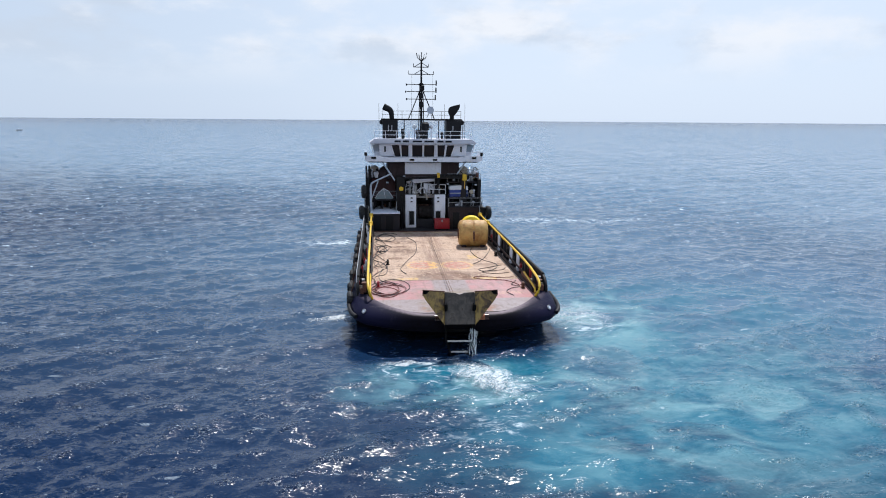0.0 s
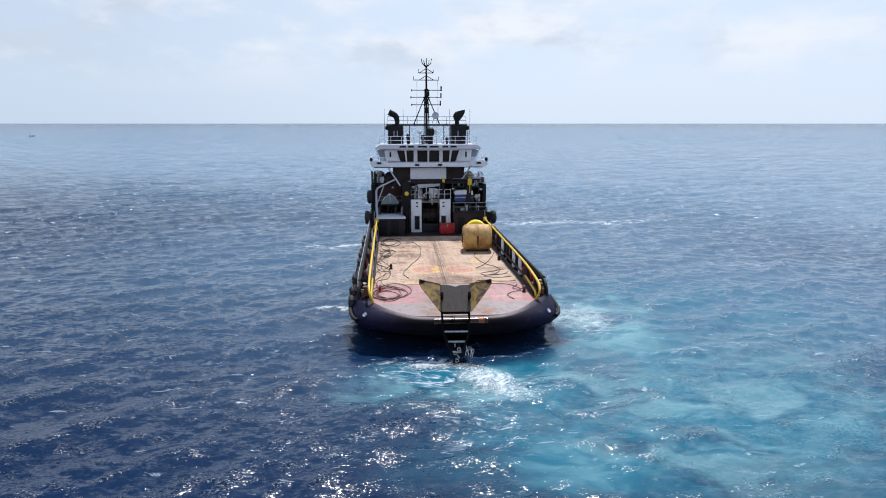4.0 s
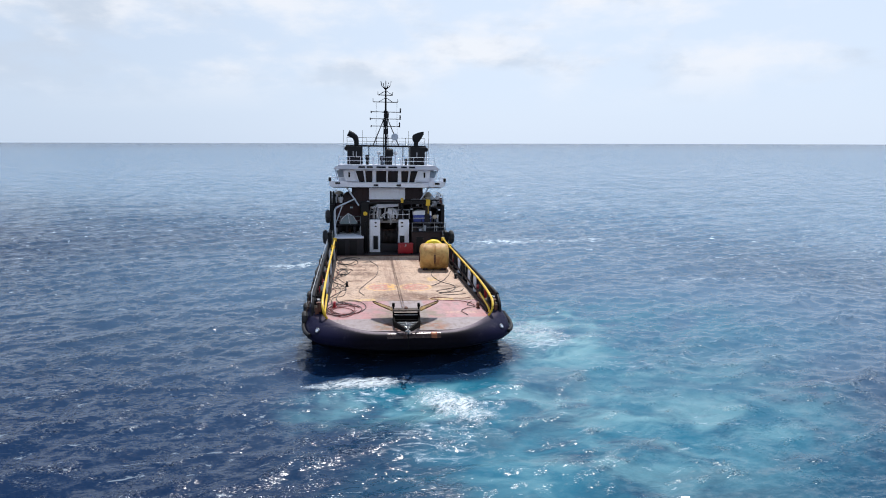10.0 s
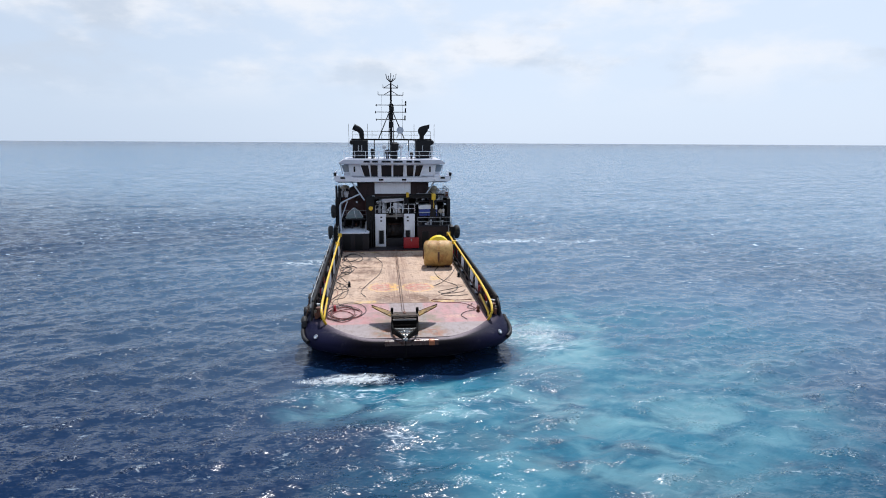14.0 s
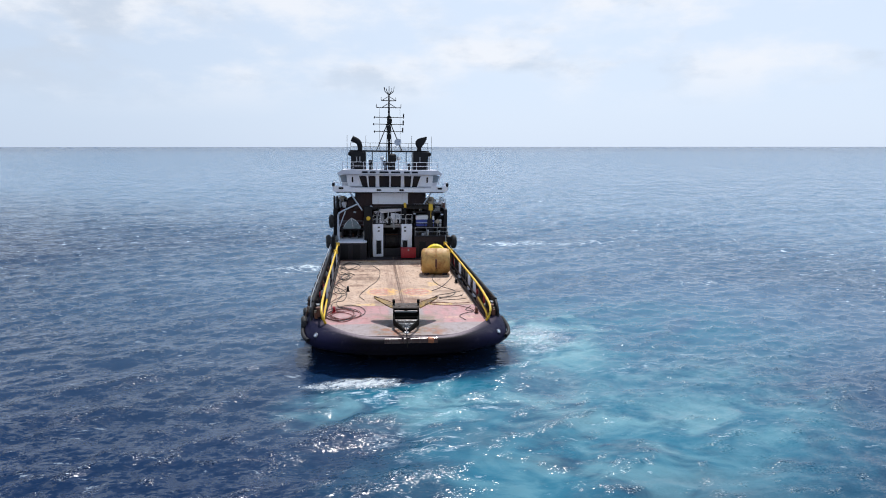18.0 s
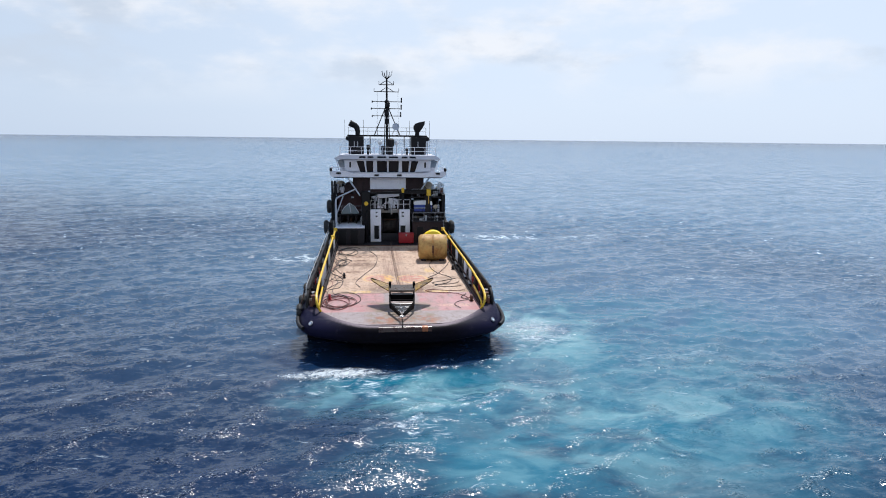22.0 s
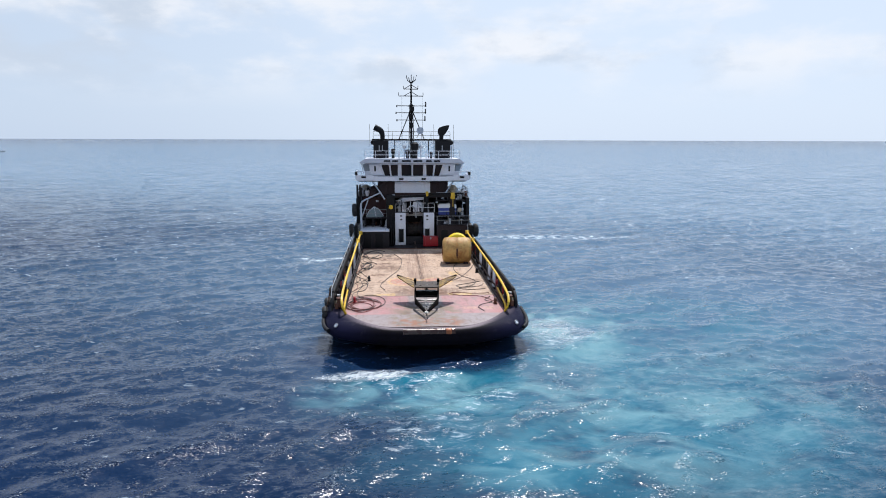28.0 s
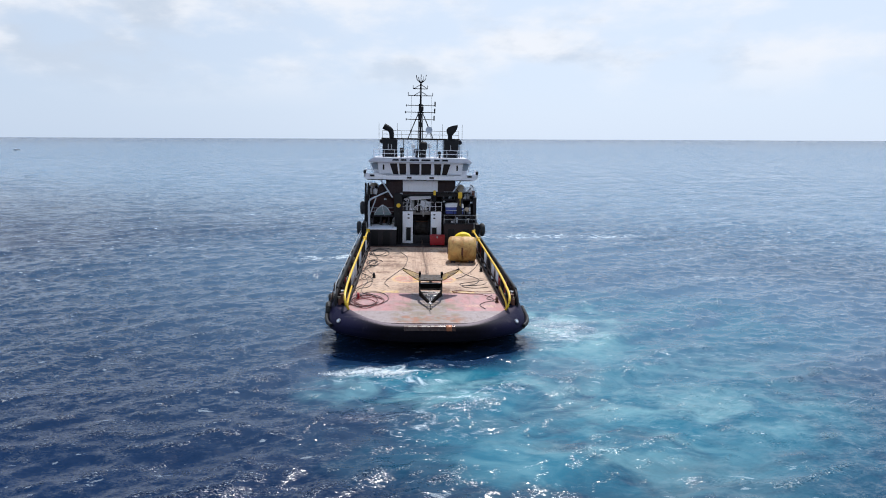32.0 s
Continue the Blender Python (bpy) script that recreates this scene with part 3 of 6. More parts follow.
    # farther off the facets tip towards the camera's side, a few of them steeply
    dip = s.math("MULTIPLY", s.ramp(s.noise(0.62, 5, 0.62, (0.5, 1.7, 0), None, 0.6), 0.555, 0.63), s.ramp(away.outputs["Value"], 35, 90, 0.0, 0.4))
    dip = s.math("ADD", dip, s.ramp(away.outputs["Value"], 110, 700, 0.0, 0.06))
    offshore = vec("ADD", offshore, scaled((0.0, -1.0, 0.0), dip))
    rolling = vec("MULTIPLY", geo.outputs["Normal"], vec("ADD", scaled((1.0, 1.0, 0.0), s.math("MULTIPLY", s.math("MAXIMUM", calm, 0.14), s.ramp(away.outputs["Value"], 35, 100, 1.0, 0.36))), (0.0, 0.0, 1.0)))
    # clamped to fit the camera's view: faces seldom lean away or glint broadly
    rolling = vec("ADD", rolling, vec("ADD", scaled(vec("ADD", slow, quick), gust), offshore))
    rolling = vec("MAXIMUM", rolling, vec("ADD", (-9.0, -0.165, -9.0), scaled((0.0, -1.0, 0.0), s.ramp(away.outputs["Value"], 40, 220, 0.0, 0.10))))
    lean = vec("ADD", scaled(fine, s.math("MAXIMUM", calm, 0.25)), scaled(chop, ridge))
    lean = vec("MINIMUM", lean, (9.0, 0.05, 9.0))
    s.set("Normal", vec("NORMALIZE", vec("ADD", rolling, lean), (0.0, 0.0, 0.0)))
    return s.m


M["sea"] = sea_water()


# ---- mesh helpers ----
def box(bm, x0, x1, y0, y1, z0, z1, bevel=0.0):
    vs = [bm.verts.new(p) for p in ((x0, y0, z0), (x1, y0, z0), (x1, y1, z0), (x0, y1, z0), (x0, y0, z1), (x1, y0, z1), (x1, y1, z1), (x0, y1, z1))]
    fs = [bm.faces.new([vs[i] for i in f]) for f in ((3, 2, 1, 0), (4, 5, 6, 7), (0, 1, 5, 4), (1, 2, 6, 5), (2, 3, 7, 6), (3, 0, 4, 7))]
    if bevel:
        es = list({e for f in fs for e in f.edges})
        bmesh.ops.bevel(bm, geom=es, offset=bevel, segments=2, affect="EDGES", profile=0.6)
    return bm


def solid(bm, outline, ax, a, b):
    """A prism: an outline in the two other axes, between a and b along axis ax."""
    def at(p, v):
        q = list(p)
        q.insert(ax, v)
        return bm.verts.new(q)
    lo, hi = [at(p, a) for p in outline], [at(p, b) for p in outline]
    n = len(outline)
    bm.faces.new(lo[::-1]), bm.faces.new(hi)
    for i in range(n):
        bm.faces.new((lo[i], lo[(i + 1) % n], hi[(i + 1) % n], hi[i]))
    return bm


def tube(bm, pts, r, n=8, closed=False, r_end=None):
    pts = [Vector(p) for p in pts]
    rings, m = [], len(pts)
    up = Vector((0.13, 0.21, 1)).normalized()
    for i, p in enumerate(pts):
        a = pts[i - 1] if i or closed else p
        b = pts[(i + 1) % m] if i < m - 1 or closed else p
        d = (b - a).normalized()
        if abs(d.dot(up)) > 0.95:
            u = d.cross(Vector((1, 0.1, 0))).normalized()
        else:
            u = d.cross(up).normalized()
        v = d.cross(u)
        rr = r if r_end is None else r + (r_end - r) * i / max(1, m - 1)
        rings.append([bm.verts.new(p + rr * (math.cos(k * math.tau / n) * u + math.sin(k * math.tau / n) * v)) for k in range(n)])
    for i in range(m if closed else m - 1):
        a, b = rings[i], rings[(i + 1) % m]
        for k in range(n):
            bm.faces.new((a[k], a[(k + 1) % n], b[(k + 1) % n], b[k]))
    if not closed:
        bm.faces.new(rings[0][::-1]), bm.faces.new(rings[-1])
    return bm


def smooth_line(pts, steps=6):
    """Catmull-Rom through the points."""
    p = [Vector(q) for q in pts]
    p = [p[0] * 2 - p[1]] + p + [p[-1] * 2 - p[-2]]
    out = []
    for i in range(1, len(p) - 2):
        for k in range(steps):
            t = k / steps
            a, b, c, d = p[i - 1:i + 3]
            out.append(0.5 * (2 * b + (c - a) * t + (2 * a - 5 * b + 4 * c - d) * t * t + (3 * b - a - 3 * c + d) * t ** 3))
    return out + [p[-2]]


def lathe(bm, prof, centre, ax, n=20):
    """Turn a profile of (along, radius) round axis ax through centre."""
    rings = []
    for a, r in prof:
        ring_ = []
        for k in range(n):
            q = [r * math.cos(k * math.tau / n), r * math.sin(k * math.tau / n)]
            q.insert(ax, a)
            ring_.append(bm.verts.new(Vector(q) + Vector(centre)))
        rings.append(ring_)
    for a, b in zip(rings, rings[1:]):
        for k in range(n):
            bm.faces.new((a[k], a[(k + 1) % n], b[(k + 1) % n], b[k]))
    bm.faces.new(rings[0][::-1]), bm.faces.new(rings[-1])
    return bm


def torus(bm, centre, ax, R, r, n=20, m=8):
    pts = []
    for k in range(n):
        q = [R * math.cos(k * math.tau / n), R * math.sin(k * math.tau / n)]
        q.insert(ax, 0)
        pts.append(Vector(q) + Vector(centre))
    return tube(bm, pts, r, m, True)


def finish(bm, name, material, smooth=35):
    bmesh.ops.recalc_face_normals(bm, faces=bm.faces)
    me = bpy.data.meshes.new(name)
    bm.to_mesh(me)
    bm.free()
    me.materials.append(M[material] if isinstance(material, str) else material)
    if smooth:
        me.shade_smooth()
        me.set_sharp_from_angle(angle=radians(smooth))
    return me


def part(name, bm, material, parent, label=""):
    ob = new(name, finish(bm, name, material))
    ob.parent = parent
    return tagged(ob, label)


def B():
    return bmesh.new()


def bx(name, material, parent, *dims, bevel=0.02, label=""):
    return part(name, box(B(), *dims, bevel), material, parent, label)


RIDERS = []


def rides(ob, local=None):
    """A loose thing that stands on the vessel and moves with it."""
    RIDERS.append((ob, local or Matrix.Identity(4)))
    return ob


# ---- the sea ----
def sea_sheet():
    def line(lo, hi, step, end):
        core = list(np.arange(lo, hi, step))
        out, d, v = [], step, core[-1]
        while v < end:
            d *= 1.042
            v += d
            out.append(v)
        back, d, v = [], step, core[0]
        while v > -end:
            d *= 1.042
            v -= d
            back.append(v)
        return np.array(back[::-1] + core + out)
    xs, ys = line(-62, 46, 0.24, 4750), line(-24, 100, 0.24, 4750)
    X, Y = np.meshgrid(xs, ys)
    gx, gy = np.gradient(xs)[None, :], np.gradient(ys)[:, None]
    gap = np.maximum(gx, gy)
    rng = np.random.default_rng(7)
    Z, DX, DY = np.zeros_like(X), np.zeros_like(X), np.zeros_like(X)
    XX, YY, XY = np.zeros_like(X), np.zeros_like(X), np.zeros_like(X)
    for i in range(96):
        # a long low swell, the wind sea across the bow, and short chop of every heading
        if i < 6:
            wave, way, amp = 12 + 12 * rng.random(), radians(-66 + rng.normal(0, 12)), 0.022
        elif i < 44:
            wave = 3.0 * (8.0 / 3.0) ** rng.random()
            way, amp = radians(-60 + rng.normal(0, 20)), 0.0037 * wave ** 0.9
        else:
            wave = 0.85 * (3.0 / 0.85) ** rng.random()
            way, amp = radians(-62 + rng.normal(0, 42)), 0.0046 * wave ** 0.9
        k = math.tau / wave
        cx, cy = math.cos(way), math.sin(way)
        amp = amp * np.clip(wave / (2.4 * gap) - 0.6, 0, 1)
        ph = k * (cx * X + cy * Y) + rng.random() * math.tau
        co, si = amp * np.cos(ph), amp * np.sin(ph)
        Z += co
        DX -= 0.95 * cx * si
        DY -= 0.95 * cy * si
        XX += 0.95 * k * cx * cx * co
        YY += 0.95 * k * cy * cy * co
        XY += 0.95 * k * cx * cy * co
    fold = 1 - ((1 - XX) * (1 - YY) - XY * XY)
    n, m = X.shape
    co = np.stack([X + DX, Y + DY, Z], -1).reshape(-1, 3).astype(np.float32)
    i = np.arange(n * m).reshape(n, m)
    quads = np.stack([i[:-1, :-1], i[:-1, 1:], i[1:, 1:], i[1:, :-1]], -1).reshape(-1, 4)
    me = bpy.data.meshes.new("sea")
    me.vertices.add(len(co))
    me.vertices.foreach_set("co", co.ravel())
    me.loops.add(quads.size)
    me.loops.foreach_set("vertex_index", quads.ravel().astype(np.int32))
    me.polygons.add(len(quads))
    me.polygons.foreach_set("loop_start", np.arange(0, quads.size, 4, dtype=np.int32))
    me.update(calc_edges=True)
    crest = me.attributes.new("crest", "FLOAT", "POINT")
    crest.data.foreach_set("value", np.clip((fold - 0.12) / 0.29, 0, 1).ravel().astype(np.float32))
    me.shade_smooth()
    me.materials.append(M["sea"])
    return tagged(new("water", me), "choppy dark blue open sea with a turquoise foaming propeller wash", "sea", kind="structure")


sea = sea_sheet()

# ---- the hull ----
DECK = 2.2
# half outline from the stern's middle round to the bow: inner rim and widest line
RIM = [(0, -1.45, 2.14), (1.3, -1.45, 2.14), (2.5, -1.42, 2.16), (2.8, -1.38, 2.19), (3.5, -1.05, 2.2), (4.5, -0.05, 2.22), (5.3, 0.95, 2.26), (6.0, 1.95, 2.34), (6.6, 2.9, 2.45),
       (7.0, 4.3, 2.6), (7.12, 7, 2.65), (7.12, 14, 2.65), (7.12, 22, 2.65), (7.12, 31, 2.7), (7.05, 40, 3.6), (6.0, 49, 3.8), (3.4, 56, 4.0), (0.05, 60, 4.2)]
WIDE = [(0, -2.2, 1.3), (1.3, -2.2, 1.3), (2.5, -2.15, 1.32), (2.9, -2.1, 1.35), (3.9, -1.8, 1.35), (5.2, -1.25, 1.38), (6.55, -0.55, 1.42), (7.3, 0.45, 1.5), (7.58, 2.0, 1.6),
        (7.6, 4.2, 1.75), (7.58, 7, 1.8), (7.5, 14, 1.8), (7.45, 22, 1.8), (7.42, 31, 1.8), (7.3, 40, 2.2), (6.2, 50, 2.4), (3.5, 57, 2.6), (0.05, 61, 2.8)]


def hull_mesh():
    bm = B()
    rows = []
    for (ax, ay, az), (bx_, by, bz) in zip(RIM, WIDE):
        a, b = Vector((ax, ay, az)), Vector((bx_, by, bz))
        ring_ = [a]
        for u in (0.2, 0.42, 0.66, 0.86):
            ang = u * math.pi / 2
            ring_.append(Vector((a.x + (b.x - a.x) * math.sin(ang), a.y + (b.y - a.y) * math.sin(ang), b.z + (a.z - b.z) * math.cos(ang))))
        ring_.append(b)
        stern = max(0.0, min(1.0, (4.0 - by) / 4.0))
        for dz, inn in ((-0.22, 0.05), (-0.42, 0.4), (-0.75, 1.5), (-1.5, 2.8), (-4.0, 3.8)):
            f = inn * stern
            ring_.append(Vector((max(0.0, b.x - (f * 0.55 + inn * 0.12 if b.x > 3 else 0)), b.y + f * 1.1, b.z + dz)))
        rows.append(ring_)
    right = [[bm.verts.new(p) for p in r] for r in rows]
    left = [right[0]] + [[bm.verts.new((-p.x, p.y, p.z)) for p in r] for r in rows[1:]]
    for side in (right, left):
        for r, q in zip(side, side[1:]):
            for k in range(len(r) - 1):
                bm.faces.new((r[k], q[k], q[k + 1], r[k + 1]))
    return bm


def hull_paint():
    """Navy topsides, near black low down and towards the stern's middle, with salt and scuffs."""
    s = Shade("navy_hull_paint")
    fine, big = s.noise(6, 5), s.noise(0.5, 4)
    c = s.mix(big, (0.005, 0.005, 0.018), (0.009, 0.009, 0.030))
    c = s.mix(s.math("MULTIPLY", s.ramp(s.noise(1.4, 6, 0.65, (1, 1, 0.4)), 0.55, 0.72), 0.5), c, (0.05, 0.045, 0.06))
    mid = s.math("MULTIPLY", s.ramp(s.math("ABSOLUTE", s.axis(0)), 3.0, 6.2, 1.0, 0.0), s.ramp(fine, 0.3, 0.6, 0.85, 1.0))
    c = s.mix(mid, c, (0.003, 0.002, 0.004))
    c = s.mix(s.ramp(s.axis(2), 0.75, 1.5, 1.0, 0.0), c, (0.005, 0.005, 0.007))
    # paint worn along the rounded stern rim, with its glossy highlight painted in pale
    x = s.axis(0)
    level = s.math("SUBTRACT", s.axis(2), s.math("MULTIPLY", s.math("MULTIPLY", x, x), 0.006))
    worn = s.math("MULTIPLY", s.ramp(s.math("ADD", level, s.math("MULTIPLY", fine, 0.08)), 2.04, 2.17), s.math("MULTIPLY", s.ramp(s.axis(1), 1.5, 3.0, 0.65, 0.0), s.ramp(s.math("ABSOLUTE", x), 4.4, 6.2, 1.0, 0.3)))
    c = s.mix(worn, c, (0.36, 0.29, 0.31))
    s.set("Base Color", c)
    s.set("Roughness", s.ramp(fine, 0.2, 0.8, 0.40, 0.6))
    s.set("Specular IOR Level", 0.05)
    s.set("Normal", s.bump(fine, 0.2, 0.012))
    return s.m


M["hull"] = hull_paint()
hull = part("hull", hull_mesh(), "hull", vessel, "navy blue rounded stern and black topsides")
for sx in (-1, 1):
    fair = part("fairlead", torus(B(), (0, 0, 0), 1, 0.13, 0.05, 14, 6), "grey", hull, "pale steel fairlead ring")
    fair.matrix_basis = pose(6.55 * sx, -0.06, 2.0, -38, 0, 40 * sx)
    part("plug", lathe(B(), [(-0.03, 0.11), (0.03, 0.11)], (0, 0, 0), 1, 12), "white", hull).matrix_basis = pose(6.55 * sx, -0.05, 2.0, -38, 0, 40 * sx)


def deck_mesh():
    bm = B()
    half = [(2.5, -1.38), (2.8, -1.34), (3.5, -1.0), (4.5, 0.0), (5.3, 1.0), (5.95, 2.05), (6.5, 3.3), (6.95, 4.7), (7.06, 7.5)]
    ring_ = [(-x, y) for x, y in half] + [(x, y) for x, y in half[::-1]]
    return solid(bm, ring_, 2, DECK - 0.25, DECK)


stern_deck = part("stern_deck", deck_mesh(), "plate", vessel, "steel stern deck with faded red and grey paint")
deck = bx("deck", "dark_steel", vessel, -7.06, 7.06, 7.5, 58, DECK - 0.3, DECK - 0.02, bevel=0, label="dark steel deck under weathered timber sheathing")
roller = part("stern_roller", lathe(B(), [(-1.85, 0.2), (-1.83, 0.36), (-0.05, 0.36), (-0.03, 0.34), (0.03, 0.34), (0.05, 0.36), (1.83, 0.36), (1.85, 0.2)], (0.05, -1.66, 1.78), 0, 36), "roller", vessel, "wet worn maroon steel stern roller")
for x, w, m, l in ((1.42, 0.2, "orange_rust", "bright orange rusty collar of the roller"),):
    part("roller_collar", lathe(B(), [(-w, 0.36), (-w + 0.02, 0.368), (w - 0.02, 0.368), (w, 0.36)], (x, -1.66, 1.78), 0, 30), m, roller, l)


# ---- bulwarks, crash rails and fenders ----
def bulwark(sx):
    side = [(2.7, 2.2), (2.72, 2.55), (2.95, 2.95), (3.4, 3.28), (4.1, 3.46), (5.0, 3.52), (18, 3.6), (31, 3.65), (31, 2.2)]
    bm = solid(B(), side, 0, *sorted((6.98 * sx, 7.12 * sx)))
    ob = part("bulwark", bm, "hull_black", vessel, "black steel bulwark with welded stays")
    cap = smooth_line([(7.06 * sx, y, z) for y, z in side[1:8]], 4)
    part("bulwark_cap", tube(B(), cap, 0.11, 8), "hull_black", ob)
    skid = smooth_line([(7.1 * sx, 0.0, 1.6), (7.42 * sx, 0.6, 1.68), (7.66 * sx, 1.9, 1.78), (7.7 * sx, 4.2, 1.92)], 6)
    part("quarter_fender", tube(B(), skid, 0.14, 10), "hull_black", ob, "black rubber fender round the quarter")
    for k in range(13):
        y = 5.4 + 2.0 * k
        stay = solid(B(), [(6.98 * sx, DECK), (6.98 * sx, 3.25), (6.86 * sx, 3.25), (6.6 * sx, DECK)], 1, y, y + 0.06)
        part("stay", stay, "dark_steel", ob)
    return ob


def crash_rail(sx):
    line = smooth_line([(5.98 * sx, 1.75, 2.36), (6.14 * sx, 1.5, 2.8), (6.26 * sx, 1.75, 3.25), (6.3 * sx, 2.8, 3.56), (6.3 * sx, 6, 3.86), (6.3 * sx, 10, 4.0), (6.3 * sx, 20, 4.15), (6.3 * sx, 30.5, 4.3)], 5)
    ob = part("crash_rail", tube(B(), line, 0.092, 10), "yellow", vessel, "chipped yellow pipe of the cargo rail")
    low = smooth_line([(6.12 * sx, 2.4, 2.45), (6.14 * sx, 2.9, 2.75), (6.16 * sx, 6.4, 3.05)], 4)
    part("lower_pipe", tube(B(), low, 0.075, 8), "yellow", ob, "short yellow guide pipe")
    for k in range(10):
        y = 3.6 + 2.9 * k
        top = 3.62 + min(1, (y - 3) / 7) * 0.36 + max(0, (y - 10)) * 0.015
        pale = k in (2, 3, 5, 8)
        post = solid(B(), [(6.25 * sx, DECK + 0.2), (6.25 * sx, top - 0.05), (6.40 * sx, top - 0.05), (6.46 * sx, top - 0.5), (6.46 * sx, DECK + 0.2)], 1, y, y + 0.3)
        part("post", post, "white" if pale else "dark_steel", ob, "white painted upright" if pale else "dark steel upright")
        part("post_foot", box(B(), *sorted((6.2 * sx, 6.75 * sx)), y - 0.05, y + 0.15, DECK, DECK + 0.22, 0.02), "dark_steel", ob)
    for z0, z1, w in ((DECK, 2.55, 0.06), (2.95, 3.12, 0.05)):
        part("rubbing_plate", box(B(), *sorted((6.10 * sx, (6.10 + w) * sx)), 3.2 if z0 < 2.5 else 7, 30.5, z0, z1, 0.01), "dark_steel" if z0 < 2.5 else "brown", ob)
    part("inner_plate", box(B(), *sorted((6.2 * sx, 6.26 * sx)), 2.7, 7.6, DECK, 2.92, 0.01), "rust", ob, "rusty brown plate under the rail")
    for y in (24.5, 29.8):
        z = 3.95 + max(0, y - 10) * 0.015
        part("clamp", box(B(), *sorted((6.1 * sx, 6.52 * sx)), y, y + 0.28, z - 0.16, z + 0.24, 0.03), "yellow", ob)
    return ob


for side in (-1, 1):
    bulwark(side)
    crash_rail(side)

# clutter in the gangway between rail and bulwark: valves, lashing eyes, frames
gang = random.Random(5)
for side in (-1, 1):
    for k in range(40):
        y = 3.6 + k * 0.68 + gang.uniform(-0.15, 0.15)
        h = gang.uniform(0.35, 1.3)
        m = gang.choice(["rust", "dark_steel", "red", "beige", "grey", "white", "brown", "hull_black", "hull_black", "dark_steel", "hull_black"])
        x = gang.uniform(6.55, 6.85) * side
        bm = B()
        box(bm, x - 0.1, x + 0.1, y, y + gang.uniform(0.12, 0.4), DECK, DECK + h, 0.02)
        tube(bm, [(x, y + 0.05, DECK + h - 0.05), (x, y + 0.05, DECK + h + 0.15)], 0.06, 8)
        part("vent_post" if h > 0.7 else "deck_fitting", bm, m, vessel)
for side in (-1, 1):
    part("mooring_bitt", lathe(B(), [(0, 0.17), (0.62, 0.17), (0.64, 0.24), (0.72, 0.24), (0.74, 0.18)], (6.55 * side, 3.0, 2.55), 2, 14), "rust", vessel, "rusty mooring bitt")
    for k, (x, y, z, w, m) in enumerate(((6.75, 2.9, 2.5, 0.12, "rust"), (6.85, 3.5, 2.55, 0.12, "beige"), (6.6, 4.2, 2.6, 0.2, "rust"), (6.9, 4.5, 2.6, 0.14, "red"), (6.55, 5.1, 2.4, 0.16, "beige"))):
        part("deck_fitting", box(B(), x * side - w, x * side + w, y - w, y + w * 0.8, z - 0.2, z + 0.25 + w, 0.03), m, vessel)
    part("mooring_bitt", lathe(B(), [(0, 0.15), (0.5, 0.15), (0.52, 0.2), (0.6, 0.2)], (6.72 * side, 3.9, 2.7), 2, 14), "grey", vessel, "grey mooring bitt")


def handrail(parent, pts, z0, height, r=0.03, material="grey", gap=1.2, bars=2):
    """Stanchions and rails along a line at deck height z0."""
    bm = B()
    pts = [Vector((x, y, z0)) for x, y in pts]
    for k in range(bars):
        h = height * (k + 1) / bars
        tube(bm, [p + Vector((0, 0, h)) for p in pts], r, 6)
    rail = part("handrail", bm, material, parent)
    for a, b in zip(pts, pts[1:]):
        n = max(1, round((b - a).length / gap))
        for k in range(n + 1):
            p = a.lerp(b, k / n)
            part("stanchion", tube(B(), [p, p + Vector((0, 0, height))], r, 6), material, rail)
    return rail


side_rail = part("side_rail", tube(B(), [(-7.12, 2.8, 3.3), (-7.14, 3.4, 3.9), (-7.14, 12, 4.02), (-7.14, 30, 4.3)], 0.03, 8), "grey", vessel, "thin grey handrail on the port bulwark")
for k in range(9):
    y = 4 + k * 3.2
    part("stanchion", tube(B(), [(-7.13, y, 3.3), (-7.13, y, 3.9 + 0.0145 * (y - 3.4))], 0.035, 6), "grey", side_rail)

# tyre fenders along the port side and at the break of the forecastle
for k in range(14):
    y = 2.9 + k * 2.05
    tyre = part("tyre_fender", torus(B(), (0, 0, 0), 0, 0.44, 0.22, 18, 10), "tyre", vessel, "worn black tyre fender")
    tyre.matrix_basis = pose(-7.64, y, 2.0 + 0.22 * math.sin(k * 2.4), 0, gang.uniform(-8, 8), gang.uniform(-12, 12))
    part("chain_sling", tube(B(), [(0, 0, 0.3), (0.35, 0, 1.35)], 0.03, 6), "rust", tyre)
for x, z, y in ((-7.42, 4.45, 31.0), (-7.2, 6.6, 33.6), (7.45, 4.35, 31.2)):
    tyre = part("tyre_fender", torus(B(), (0, 0, 0), 0, 0.55, 0.28, 20, 10), "tyre", vessel, "large black tyre fender at the house corner")
    tyre.matrix_basis = pose(x, y, z, 0, 0, 8)

# ---- forecastle and winch house ----
def forecastle():
    """Raised fore body, closed round the bow."""
    bm = B()
    half = [(7.2, 38.2), (7.3, 40), (6.4, 49.5), (3.7, 56.5), (0.4, 60.5)]
    ring_ = [(x, y) for x, y in half] + [(-x, y) for x, y in half[::-1]]
    solid(bm, ring_, 2, 2.0, 5.0)
    return bm


fore = part("forecastle", forecastle(), "hull_black", vessel, "black raised forecastle")
for sx in (-1, 1):
    bx("side_plate", "hull_black", vessel, *sorted((6.75 * sx, 7.15 * sx)), 31.6, 38.2, DECK, 4.9, bevel=0.03, label="black side plating at the break of the deck")
    bx("side_screen", "hull_black", vessel, *sorted((6.6 * sx, 7.0 * sx)), 34.0, 38.2, 4.9, 8.0, bevel=0.03)
